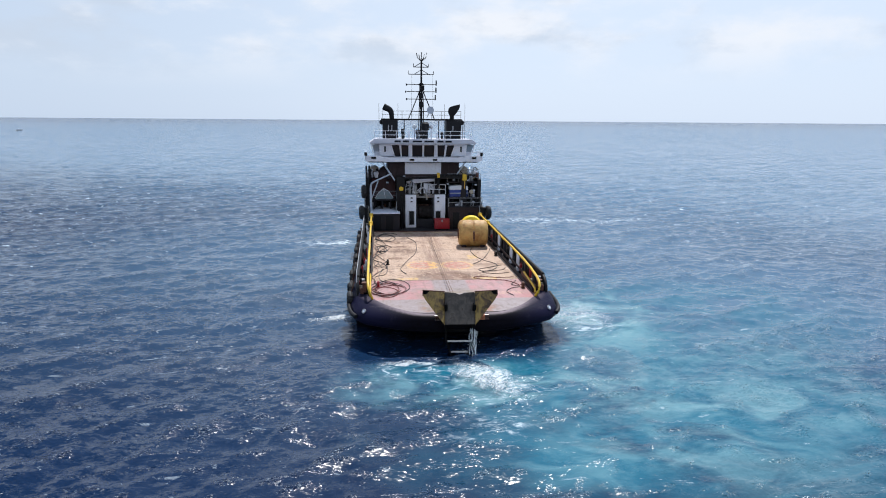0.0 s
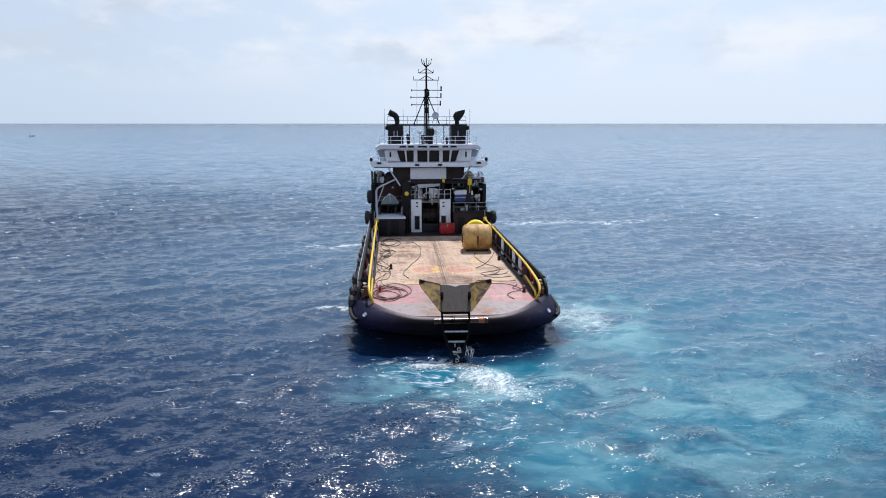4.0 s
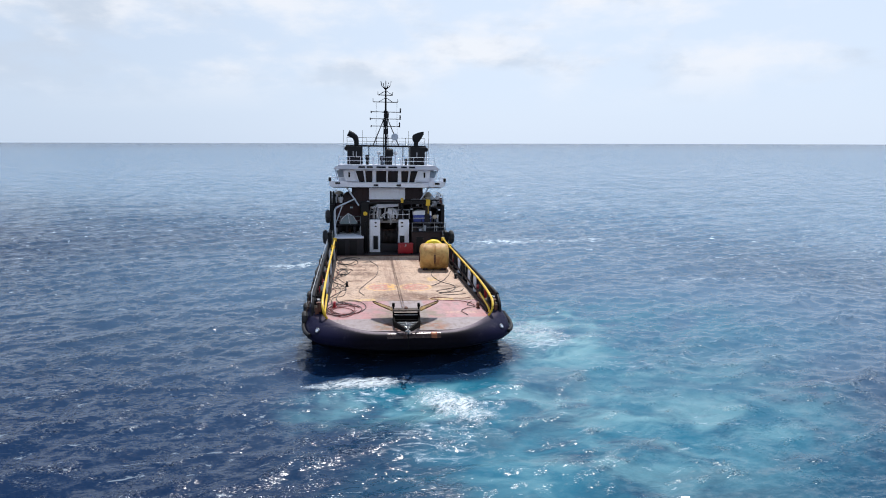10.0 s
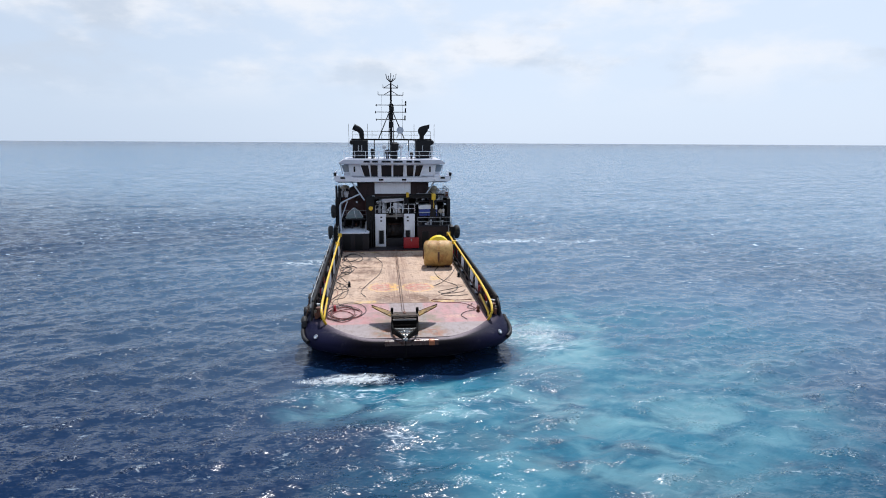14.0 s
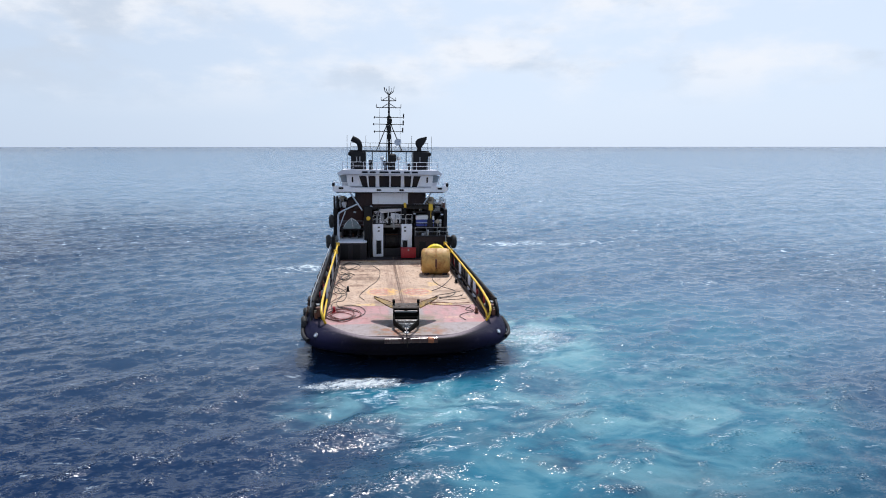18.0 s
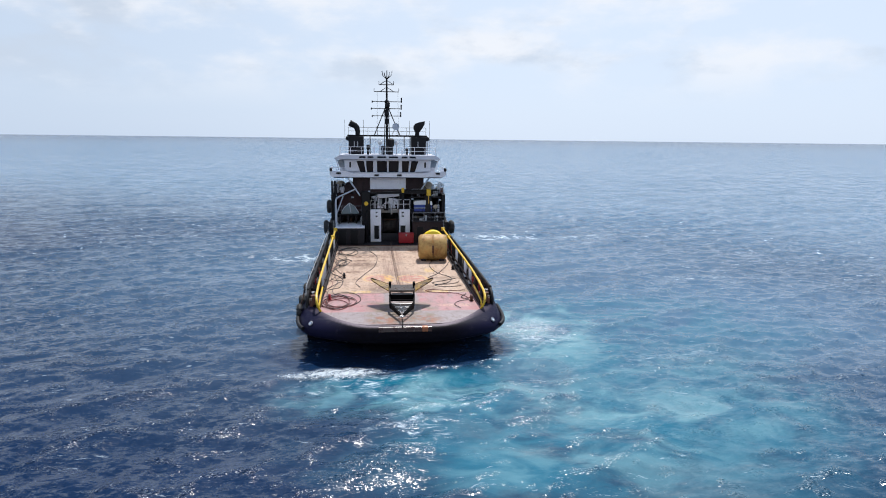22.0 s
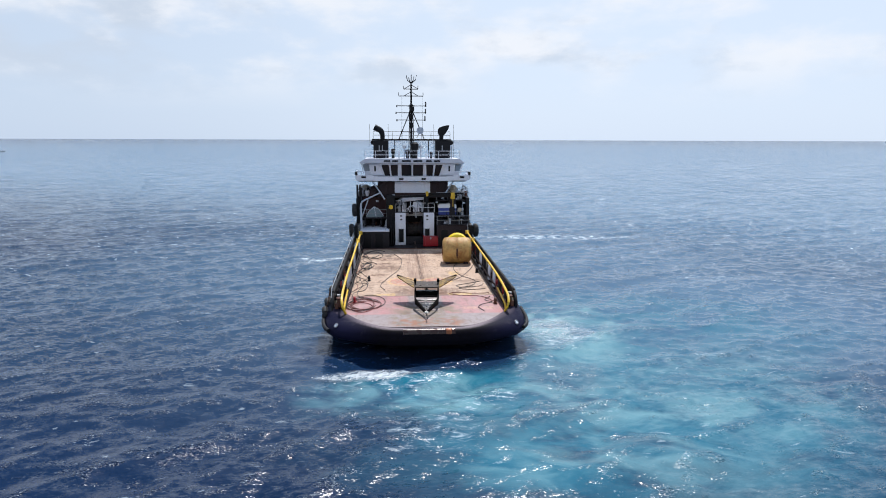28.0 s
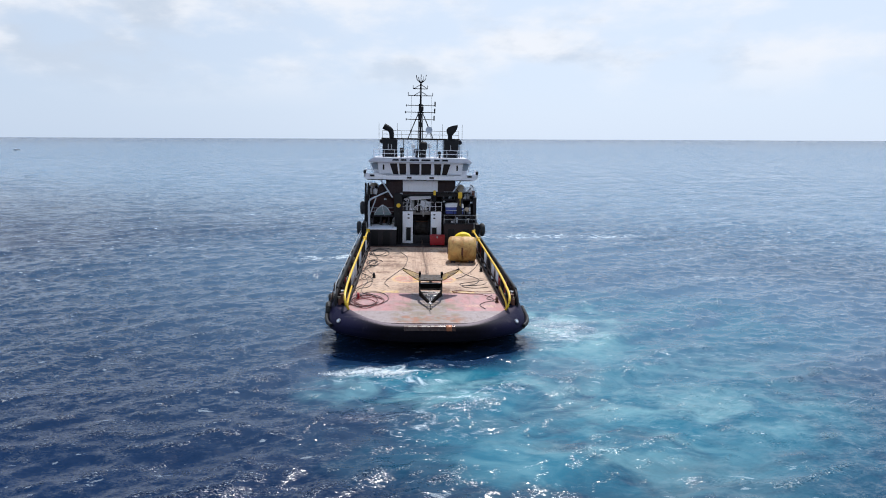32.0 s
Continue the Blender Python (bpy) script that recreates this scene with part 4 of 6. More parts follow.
house = bx("deckhouse", "dark_steel", vessel, -6.6, 6.6, 38.2, 50, 5.0, 8.0, bevel=0.05, label="dark painted accommodation block")
upper = bx("upper_house", "brown", vessel, -4.35, 4.35, 34.6, 47, 8.0, 10.1, bevel=0.04, label="dark brown wall below the bridge")
bx("notice_panel", "white", upper, -2.25, 2.13, 34.42, 34.6, 8.62, 10.0, label="plain white panel")
for x in (-3.6, 3.4):
    part("wall_door", box(B(), x - 0.4, x + 0.4, 34.52, 34.6, 8.05, 9.85, 0.03), "brown", upper, "dark brown weathertight door")

# port lower house with a pale flat top
port_house = bx("port_deckhouse", "dark_steel", vessel, -6.35, -3.0, 31.6, 38.2, DECK, 4.18, bevel=0.03, label="dark deckhouse with a pale flat roof")
bx("house_roof", "white", port_house, -6.45, -2.95, 31.5, 38.2, 4.18, 4.3, label="pale grey roof plate")
for x in (-5.6, -4.2):
    part("dark_door", box(B(), x - 0.45, x + 0.45, 31.54, 31.6, DECK, 4.0, 0.02), "hull_black", port_house)
star_house = bx("starboard_deckhouse", "brown", vessel, 2.9, 6.9, 32.6, 38.2, DECK, 4.75, bevel=0.03, label="dark brown deckhouse beside the winch")
bx("house_roof", "dark_steel", star_house, 2.8, 7.0, 32.5, 38.2, 4.75, 4.86)
for x in (3.8, 5.6):
    part("dark_door", box(B(), x - 0.4, x + 0.4, 32.54, 32.6, DECK, 4.2, 0.02), "hull_black", star_house)
handrail(star_house, [(2.9, 32.6), (6.95, 32.6), (6.95, 38)], 4.86, 1.05, material="grey")
handrail(port_house, [(-3.4, 32.0), (-3.1, 36)], 4.3, 1.1, material="grey")
for x, z0, z1 in ((-3.3, 2.2, 3.9), (-3.05, 2.2, 4.4), (-2.75, 2.2, 6.0), (-2.5, 2.2, 5.2)):
    part("vertical_pipe", tube(B(), [(x, 33.0, z0), (x, 33.0, z1), (x + 0.15, 33.4, z1 + 0.2)], 0.1, 8), "hull_black", vessel)

# white legs of the winch house with the dark winch bay between
winch_house = bx("winch_house", "dark_steel", vessel, -2.2, 2.6, 38.0, 38.2, DECK, 6.2, bevel=0, label="white winch house open to the deck")
for x0, x1, d in ((-2.25, -0.95, -1.5), (1.3, 2.6, 1.72)):
    bx("house_leg", "white", winch_house, x0, x1, 33.6, 38.0, DECK, 6.2, bevel=0.04, label="scuffed white steel pillar")
    part("leg_opening", box(B(), d - 0.27, d + 0.27, 33.55, 33.6, DECK + 0.35, DECK + 2.0, 0.02), "hull_black", winch_house, "dark doorway")
    part("door_frame", tube(B(), [(d - 0.3, 33.55, DECK + 0.32), (d - 0.3, 33.55, DECK + 2.05), (d + 0.3, 33.55, DECK + 2.05), (d + 0.3, 33.55, DECK + 0.32)], 0.04, 6), "grey", winch_house)
    for z in (5.3, 5.75):
        part("leg_lamp", box(B(), d - 0.12, d + 0.12, 33.5, 33.6, z, z + 0.16, 0.02), "dark_steel", winch_house)
bx("house_beam", "grey", winch_house, -0.95, 1.3, 34.6, 38.0, 5.7, 6.15, label="grey beam above the winch bay")
bx("bay_roof", "dark_steel", winch_house, -2.25, 2.6, 33.9, 38.0, 6.2, 6.3)
part("yellow_bar", tube(B(), [(-0.95, 35.4, 4.72), (1.3, 35.4, 4.72)], 0.05, 8), "rust", winch_house, "rusty cross bar")
part("bay_step", box(B(), -0.9, 1.25, 34.0, 34.6, DECK, DECK + 0.95, 0.03), "dark_steel", winch_house, "dark sill plate")
winch = part("winch_drum", lathe(B(), [(-0.95, 1.35), (-0.82, 1.35), (-0.82, 0.8), (0.82, 0.8), (0.82, 1.35), (0.95, 1.35)], (0.17, 36.0, 3.9), 0, 28), "dark_steel", vessel, "dark towing winch drum full of wire")
for k in range(9):
    part("wire_turn", torus(B(), (-0.5 + k * 0.17, 36.0, 3.9), 0, 0.84, 0.08, 24, 6), "rope", winch)

# machinery and frames on top of the winch house
top = part("winch_frame", tube(B(), [(-2.1, 34.0, 6.3), (-2.1, 34.0, 7.7), (1.8, 34.0, 7.95), (1.8, 34.0, 6.3)], 0.07, 8), "white", vessel, "white pipe frame over the winch")
for x in (-1.3, -0.4, 0.5, 1.2):
    part("frame_post", tube(B(), [(x, 34.0, 6.3), (x + 0.1, 34.0, 7.75)], 0.05, 6), "white" if x < 0 else "grey", top)
part("frame_brace", tube(B(), [(-2.0, 34.0, 7.7), (-0.6, 34.0, 6.4)], 0.05, 6), "grey", top)
part("canopy", solid(B(), [(-1.95, 7.55), (-1.2, 8.05), (1.2, 8.25), (1.85, 7.95), (1.85, 7.85), (-1.95, 7.45)], 1, 34.1, 36.6), "white", top, "sloping pale canopy")
part("gear_case", lathe(B(), [(-0.5, 0.5), (-0.42, 0.6), (0.42, 0.6), (0.5, 0.5)], (-1.3, 34.6, 6.85), 0, 18), "grey", top, "grey gear case")
part("gear_case", lathe(B(), [(-0.3, 0.4), (-0.25, 0.5), (0.25, 0.5), (0.3, 0.4)], (0.9, 34.6, 6.75), 1, 18), "silver", top)
part("motor", box(B(), -0.55, 0.25, 34.2, 35.0, 6.3, 7.0, 0.1), "silver", top, "pale motor housing")
part("pipe_bend", tube(B(), smooth_line([(-0.3, 33.7, 7.1), (0.1, 33.6, 6.8), (0.3, 33.6, 6.2), (0.35, 33.7, 5.6)], 5), 0.09, 8), "grey", top, "grey bent duct")
cl = random.Random(4)
for k in range(12):
    x, z = cl.uniform(-2.0, 1.7), 6.3 + cl.uniform(0, 0.3)
    w, h = cl.uniform(0.12, 0.35), cl.uniform(0.3, 1.1)
    if k % 2:
        part("valve_block", box(B(), x - w, x + w, 34.1, 34.1 + w, z - 0.3, z + h, 0.04), cl.choice(["white", "grey", "hull_black", "silver"]), top)
    else:
        part("hydraulic_pipe", tube(B(), smooth_line([(x, 33.95, 6.3), (x + cl.uniform(-0.2, 0.2), 33.9, z + h), (x + cl.uniform(-0.9, 0.9), 34.0, z + h + 0.2), (x + cl.uniform(-1, 1), 34.3, 6.4)], 4), 0.045, 6), cl.choice(["white", "grey", "silver", "hull_black"]), top)
handrail(top, [(0.3, 33.7), (2.6, 33.7)], 6.3, 1.1, 0.035, "white", 0.75)
handrail(top, [(-2.2, 33.7), (-1.0, 33.7)], 6.3, 1.0, 0.03, "grey", 0.6)
part("control_box", box(B(), 1.3, 1.9, 33.9, 34.6, 6.3, 8.1, 0.05), "hull_black", top)

# work lamp, tugger crane and its boom
part("round_cover", lathe(B(), [(-0.1, 0.2), (-0.05, 0.26), (0.05, 0.26), (0.1, 0.2)], (-2.75, 33.4, 6.95), 1, 18), "yellow", vessel, "yellow round reel cover")
part("reel_stand", box(B(), -3.3, -2.3, 33.5, 35.5, 4.3, 8.4, 0.05), "hull_black", vessel, "black ventilation trunk")
crane = part("deck_crane", lathe(B(), [(4.7, 0.5), (7.9, 0.45), (8.0, 0.6), (8.3, 0.6)], (4.85, 34.2, 0), 2, 18), "dark_steel", vessel, "dark knuckle crane with a folded boom")
part("boom", solid(B(), [(-2.3, 8.1), (-2.3, 8.32), (1.6, 8.5), (5.4, 8.5), (5.4, 8.15), (1.6, 8.18)], 1, 33.2, 33.65), "hull_black", crane, "black lattice boom")
part("boom_tip", box(B(), 1.55, 1.85, 33.1, 33.7, 8.3, 8.85, 0.04), "yellow", crane, "yellow knuckle")
part("crane_head", box(B(), 4.6, 5.1, 33.0, 34.4, 7.95, 8.7, 0.08), "yellow", crane, "yellow crane head")
part("ram", tube(B(), [(1.9, 33.3, 8.6), (6.2, 33.3, 8.6)], 0.09, 8), "hull_black", crane, "black outer boom")
part("hook_line", tube(B(), [(4.85, 32.95, 8.0), (4.85, 32.95, 7.0)], 0.04, 6), "yellow", crane, "yellow hook line")
part("work_light", lathe(B(), [(-0.12, 0.12), (-0.06, 0.26), (0.08, 0.26), (0.12, 0.14)], (5.75, 33.6, 6.55), 1, 16), "beige", crane, "round cream work light")
part("hook_block", tube(B(), [(1.7, 33.3, 8.3), (1.7, 33.3, 7.4)], 0.05, 6, r_end=0.16), "hull_black", crane)

# davit and covered rescue craft on the port side
davit = part("boat_davit", tube(B(), smooth_line([(-6.35, 33.0, 4.3), (-6.38, 33.0, 6.6), (-6.34, 33.0, 7.4), (-6.1, 33.0, 7.75), (-5.2, 33.0, 8.2), (-3.9, 33.0, 8.8)], 5), 0.15, 10, r_end=0.08), "silver", vessel, "pale curved boat davit arm")
part("davit_brace", tube(B(), [(-6.35, 33.1, 5.6), (-5.5, 33.1, 7.9)], 0.07, 6), "silver", davit)
part("davit_wire", tube(B(), [(-4.2, 33.0, 8.7), (-4.4, 33.6, 7.4)], 0.025, 6), "dark_steel", davit)
raft_deck = bx("boat_deck", "dark_steel", vessel, -7.0, -2.9, 34.9, 38.2, 5.35, 5.5, label="dark side deck")
bx("inner_wall", "maroon", raft_deck, -6.3, -3.35, 37.0, 37.12, 5.5, 7.95, bevel=0.02, label="dull maroon steel wall")
handrail(raft_deck, [(-7.0, 34.9), (-3.3, 34.9)], 5.5, 1.0, material="grey")
for x in (-6.9, -6.0, -5.0, -4.0):
    part("deck_post", box(B(), x - 0.08, x + 0.08, 35.0, 35.2, 4.3, 5.35, 0.02), "dark_steel", raft_deck)
low_deck = bx("crate_platform", "dark_steel", vessel, 2.8, 6.6, 33.7, 38.2, 5.66, 5.8, label="dark steel platform beside the winch house")
for x in (2.95, 4.6, 6.4):
    part("platform_leg", box(B(), x - 0.08, x + 0.08, 33.75, 33.95, 4.86, 5.66), "dark_steel", low_deck)
handrail(low_deck, [(2.9, 33.7), (6.6, 33.7)], 5.8, 0.5, material="dark_steel", bars=1)
star_deck = bx("side_deck", "dark_steel", vessel, 2.7, 7.0, 34.4, 38.2, 7.55, 7.7, label="dark side deck by the crane")
handrail(star_deck, [(2.9, 34.4), (7.0, 34.4)], 7.7, 0.95, material="grey")
for x in (6.7, 6.95):
    part("deck_post", box(B(), x - 0.1, x + 0.1, 34.5, 34.7, 4.8, 7.6, 0.02), "hull_black", star_deck)
for x in (-6.9, -6.55):
    part("deck_post", box(B(), x - 0.1, x + 0.1, 34.8, 35.1, 5.6, 9.6, 0.02), "hull_black", raft_deck)
bx("wing_deck", "dark_steel", vessel, -7.0, -4.35, 35.5, 44, 8.0, 8.12)
bx("wing_deck", "dark_steel", vessel, 4.35, 7.0, 35.5, 44, 8.0, 8.12)
for sx in (-1, 1):
    handrail(upper, [(4.5 * sx, 35.6), (6.95 * sx, 35.6), (6.95 * sx, 42)], 8.12, 1.0, material="grey")

# small fittings about the houses: vents, valve boxes, pipe runs, lamps
bits = random.Random(21)
for spot, n, x0, x1, y0, z0, high in ((port_house, 16, -6.3, -3.3, 36.6, 4.3, 1.2), (star_house, 12, 3.0, 6.8, 33.0, 4.86, 0.7), (low_deck, 8, 5.2, 6.5, 34.6, 5.8, 1.5),
                                      (star_deck, 10, 2.9, 6.8, 34.9, 7.7, 0.9), (upper, 10, -6.8, -4.4, 35.2, 8.12, 1.2), (upper, 10, 4.4, 6.8, 35.2, 8.12, 1.2), (winch_house, 14, -2.2, 2.5, 33.75, 6.3, 1.3)):
    for k in range(n):
        x, y, h = bits.uniform(x0, x1), y0 + bits.uniform(0, 0.5), high * bits.uniform(0.3, 1.0)
        m = bits.choice(["grey", "white", "dark_steel", "hull_black", "silver", "rust", "roof", "hull_black"])
        if spot is port_house:
            m = bits.choice(["dark_steel", "hull_black", "hull_black", "grey", "rust"])
        if k % 3 == 0:
            part("valve_box", box(B(), x - 0.16, x + 0.16, y, y + 0.2, z0, z0 + h * 0.6, 0.02), m, spot)
        elif k % 3 == 1:
            part("vent_cowl", lathe(B(), [(0, 0.07), (h * 0.7, 0.07), (h * 0.72, 0.15), (h * 0.9, 0.15), (h, 0.05)], (x, y, z0), 2, 10), m, spot)
        else:
            u = bits.uniform(-0.7, 0.7)
            part("pipe_run", tube(B(), smooth_line([(x, y, z0), (x, y, z0 + h), (x + u, y + 0.05, z0 + h), (x + u, y + 0.1, z0)], 4), 0.035, 6), m, spot)
for x, z in ((-6.2, 9.6), (-4.4, 7.6), (2.9, 7.4), (6.3, 7.3), (-2.4, 8.3), (2.5, 8.3)):
    part("work_lamp", box(B(), x - 0.14, x + 0.14, 33.6, 33.8, z, z + 0.18, 0.03), "silver", vessel, "small pale work lamp")
    part("lamp_arm", tube(B(), [(x, 33.75, z + 0.1), (x, 35.0, z + 0.15)], 0.03, 6), "hull_black", vessel)

# ladders at the break of the deck
for sx in (-1, 1):
    ladder = part("ladder", tube(B(), [(6.62 * sx, 31.2, DECK), (6.62 * sx, 32.6, 4.95)], 0.05, 6), "grey", vessel, "steel ladder with pale treads")
    part("stringer", tube(B(), [(7.12 * sx, 31.2, DECK + 0.3), (7.12 * sx, 32.6, 4.95)], 0.05, 6), "grey", ladder)
    for k in range(9):
        y, z = 31.25 + k * 0.16, 2.45 + k * 0.29
        part("tread", box(B(), *sorted((6.64 * sx, 7.1 * sx)), y, y + 0.22, z - 0.05, z + 0.05), "beige", ladder, "worn pale tread")

# ---- the bridge ----
BY = 34.0
bridge_deck = part("bridge_deck", solid(B(), [(-6.85, BY + 0.2), (-6.4, BY - 0.35), (6.25, BY - 0.35), (6.7, BY + 0.2), (6.7, 40), (-6.85, 40)], 2, 10.1, 10.3), "roof", vessel, "pale bridge deck with open wings")
for sx in (-1, 1):
    bm = B()
    solid(bm, [(sx * x, z) for x, z in ((6.95, 10.85), (7.02, 10.6), (6.75, 10.2), (5.1, 10.2), (4.9, 10.7), (5.0, 10.85))], 1, BY - 0.45, BY - 0.33)
    solid(bm, [(BY - 0.45, 10.3), (BY - 0.45, 10.85), (BY + 3.5, 10.85), (BY + 3.5, 10.3)], 0, *sorted((6.88 * sx, 7.0 * sx)))
    wing = part("wing_bulwark", bm, "white", bridge_deck, "white rounded wing bulwark")
    part("wing_lamp", box(B(), 6.0 * sx - 0.28, 6.0 * sx + 0.28, BY - 0.56, BY - 0.45, 10.5, 10.72, 0.03), "hull_black", wing, "black floodlight")
    part("wing_pod", lathe(B(), [(-0.22, 0.1), (-0.15, 0.17), (0.15, 0.17), (0.22, 0.1)], (6.92 * sx, BY - 0.4, 11.05), 2, 14), "hull_black", wing)
    handrail(bridge_deck, [(5.0 * sx, BY - 0.4), (6.92 * sx, BY - 0.4), (6.92 * sx, BY + 3)], 10.85, 0.45, 0.03, "white", 0.6, 1)
    part("wing_strut", tube(B(), [(5.0 * sx, BY - 0.2, 10.15), (3.5 * sx, BY - 0.3, 7.9)], 0.09, 8), "silver", bridge_deck, "diagonal pale strut")
    part("strut_brace", tube(B(), [(3.75 * sx, BY - 0.2, 9.7), (4.9 * sx, BY - 0.3, 8.5)], 0.05, 8), "dark_steel", bridge_deck, "thin dark cross brace")

skirt = part("bridge_skirt", solid(B(), [(-5.0, 10.68), (-5.15, 10.25), (-4.6, 10.12), (4.5, 10.12), (5.0, 10.25), (4.85, 10.68)], 1, BY - 0.4, BY - 0.3), "white", vessel, "white panelling below the bridge windows")
for x in (-1.45, 1.3):
    part("floodlight", box(B(), x - 0.27, x + 0.27, BY - 0.52, BY - 0.4, 10.28, 10.5, 0.03), "hull_black", skirt, "black floodlight")
wheel = bx("wheelhouse", "white", vessel, -5.9, 5.75, BY + 0.55, 39.5, 10.3, 12.2, bevel=0.03, label="white wheelhouse with raked dark windows")


def pane(x0, x1, u0, u1, z0, z1, y0, y1):
    """A slab of glass: bottom edge x0..x1 at y0, top edge u0..u1 at y1."""
    bm = B()
    a = [(x0, y0, z0), (x1, y0, z0), (u1, y1, z1), (u0, y1, z1)]
    f = [bm.verts.new(p) for p in a]
    b = [bm.verts.new((x, y + 0.05, z)) for x, y, z in a]
    bm.faces.new(f), bm.faces.new(b[::-1])
    for k in range(4):
        bm.faces.new((f[k], f[(k + 1) % 4], b[(k + 1) % 4], b[k]))
    return bm


# raked window wall: bottom line set back, top line leaning out
part("window_wall", pane(-3.55, 3.4, -4.15, 4.0, 10.6, 12.24, BY + 0.06, BY - 0.28), "white", wheel, "white window frame")
for b0, b1, t0, t1 in ((-3.42, -2.78, -3.86, -2.98), (-2.62, -1.86, -2.72, -1.86), (-1.38, -0.2, -1.42, -0.2), (0.02, 1.2, 0.02, 1.24), (1.66, 2.4, 1.62, 2.5), (2.6, 3.2, 2.78, 3.62)):
    part("window", pane(b0, b1, t0, t1, 10.74, 12.1, BY + 0.0, BY - 0.29), "glass", wheel, "dark tinted bridge window")
part("window_ledge", box(B(), -4.3, 4.15, BY - 0.42, BY - 0.02, 10.62, 10.7, 0.02), "roof", wheel, "pale ledge under the bridge windows")
# dark line of shade below the bridge deck, added as a black strip
part("shadow_lip", box(B(), -6.6, 6.45, BY - 0.47, BY - 0.34, 10.06, 10.13, 0.01), "hull_black", wheel, "black strip standing in for shade under the bridge deck")
for b0, t0 in ((-3.5, -3.98), (-2.7, -2.85), (-1.62, -1.64), (-0.09, -0.09), (1.43, 1.43), (2.5, 2.64), (3.32, 3.84)):
    part("mullion", tube(B(), [(b0, BY - 0.06, 10.7), (t0, BY - 0.36, 12.2)], 0.05, 6), "white", wheel)
for sx in (-1, 1):
    c = -0.08
    part("side_wall", pane(*sorted((3.5 * sx + c, 5.1 * sx + c)), *sorted((4.1 * sx + c, 5.25 * sx + c)), 10.82, 12.22, BY + 0.04, BY - 0.1), "white", wheel)
    part("porthole", box(B(), 4.55 * sx + c - 0.1, 4.55 * sx + c + 0.1, BY - 0.1, BY, 11.3, 11.95, 0.03), "hull_black", wheel, "narrow dark vent")
    part("side_window", pane(*sorted((5.2 * sx + c, 5.85 * sx + c)), *sorted((5.3 * sx + c, 6.1 * sx + c)), 11.3, 12.15, BY + 0.3, BY + 0.1), "wing_glass", wheel, "pale wing window")
    part("corner_post", tube(B(), [(5.15 * sx + c, BY + 0.25, 11.0), (5.2 * sx + c, BY, 12.25)], 0.06, 6), "white", wheel)
    part("corner_post", tube(B(), [(5.95 * sx + c, BY + 0.35, 11.0), (6.2 * sx + c, BY + 0.1, 12.25)], 0.06, 6), "white", wheel)
roof = part("bridge_roof", solid(B(), [(-6.4, 12.25), (-6.5, 12.38), (-5.85, 12.8), (5.7, 12.8), (6.3, 12.38), (6.2, 12.25)], 1, BY - 0.5, 40.5), "roof", vessel, "pale grey bridge roof with a sloping edge")
part("roof_visor", pane(-6.45, 6.25, -5.85, 5.7, 12.3, 12.8, BY - 0.62, BY - 0.52), "roof", roof)
for x0, x1 in ((-3.55, -2.75), (-2.55, -1.8), (-1.4, -0.25), (0.0, 1.15), (1.55, 2.3), (2.5, 3.3)):
    part("skylight", pane(x0, x1, x0 + 0.05, x1 - 0.05, 12.45, 12.66, BY - 0.63, BY - 0.585), "glass", roof, "dark skylight")
handrail(roof, [(-5.85, 36), (-5.85, 34.2), (5.75, 34.2), (5.75, 36)], 12.8, 0.95, 0.026, "white", 1.3)

# ---- funnels, cross beam and mast ----
for sx in (-1, 1):
    x0, x1 = sorted((3.0 * sx - 0.03, 4.85 * sx - 0.03))
    fun = bx("funnel", "hull_black", vessel, x0, x1, 36.8, 39.2, 12.8, 15.0, bevel=0.06, label="black funnel casing")
    c = (x0 + x1) / 2
    for dx in ((-0.2, 0.2) if sx < 0 else (-0.1,)):
        part("pale_bar", box(B(), c + dx - 0.05, c + dx + 0.05, 36.77, 36.8, 13.7, 14.4), "grey", fun, "pale painted bar")
    part("side_drum", lathe(B(), [(-0.5, 0.22), (-0.42, 0.3), (0.42, 0.3), (0.5, 0.22)], (4.95 * sx, 37.6, 14.75), 1, 14), "hull_black", fun, "black silencer drum")
    for z in (13.0, 13.3):
        part("louvre", box(B(), x0 - 0.03, x1 + 0.03, 36.74, 36.8, z, z + 0.1), "dark_steel", fun)
    if sx < 0:
        pipe = smooth_line([(-3.75, 37.6, 14.9), (-3.76, 37.6, 15.7), (-3.98, 37.6, 16.25), (-4.75, 37.6, 16.66)], 5)
        ex = part("exhaust_pipe", tube(B(), pipe, 0.27, 12, r_end=0.40), "hull_black", fun, "sooty black exhaust pipe")
    else:
        ex = part("exhaust_pipe", tube(B(), [(3.72, 37.6, 14.9), (3.76, 37.6, 15.9)], 0.28, 12), "hull_black", fun, "sooty black exhaust pipe")
        leaf = [(3.5, 15.55), (3.3, 15.95), (3.28, 16.35), (3.5, 16.66), (4.0, 16.84), (4.72, 17.0), (4.68, 16.6), (4.4, 16.1), (4.05, 15.62)]
        cowl = solid(B(), leaf, 1, 37.25, 37.95)
        bmesh.ops.bevel(cowl, geom=list(cowl.edges), offset=0.08, segments=2, affect="EDGES", profile=0.6)
        part("exhaust_cowl", cowl, "hull_black", ex, "black leaf-shaped exhaust cowl")
beam = bx("cross_beam", "hull_black", vessel, -5.05, 4.98, 37.4, 38.0, 15.0, 15.2, bevel=0.03, label="black gantry beam between the funnels")
handrail(beam, [(-4.9, 37.5), (4.85, 37.5)], 15.2, 0.92, 0.022, "dark_steel", 1.25)
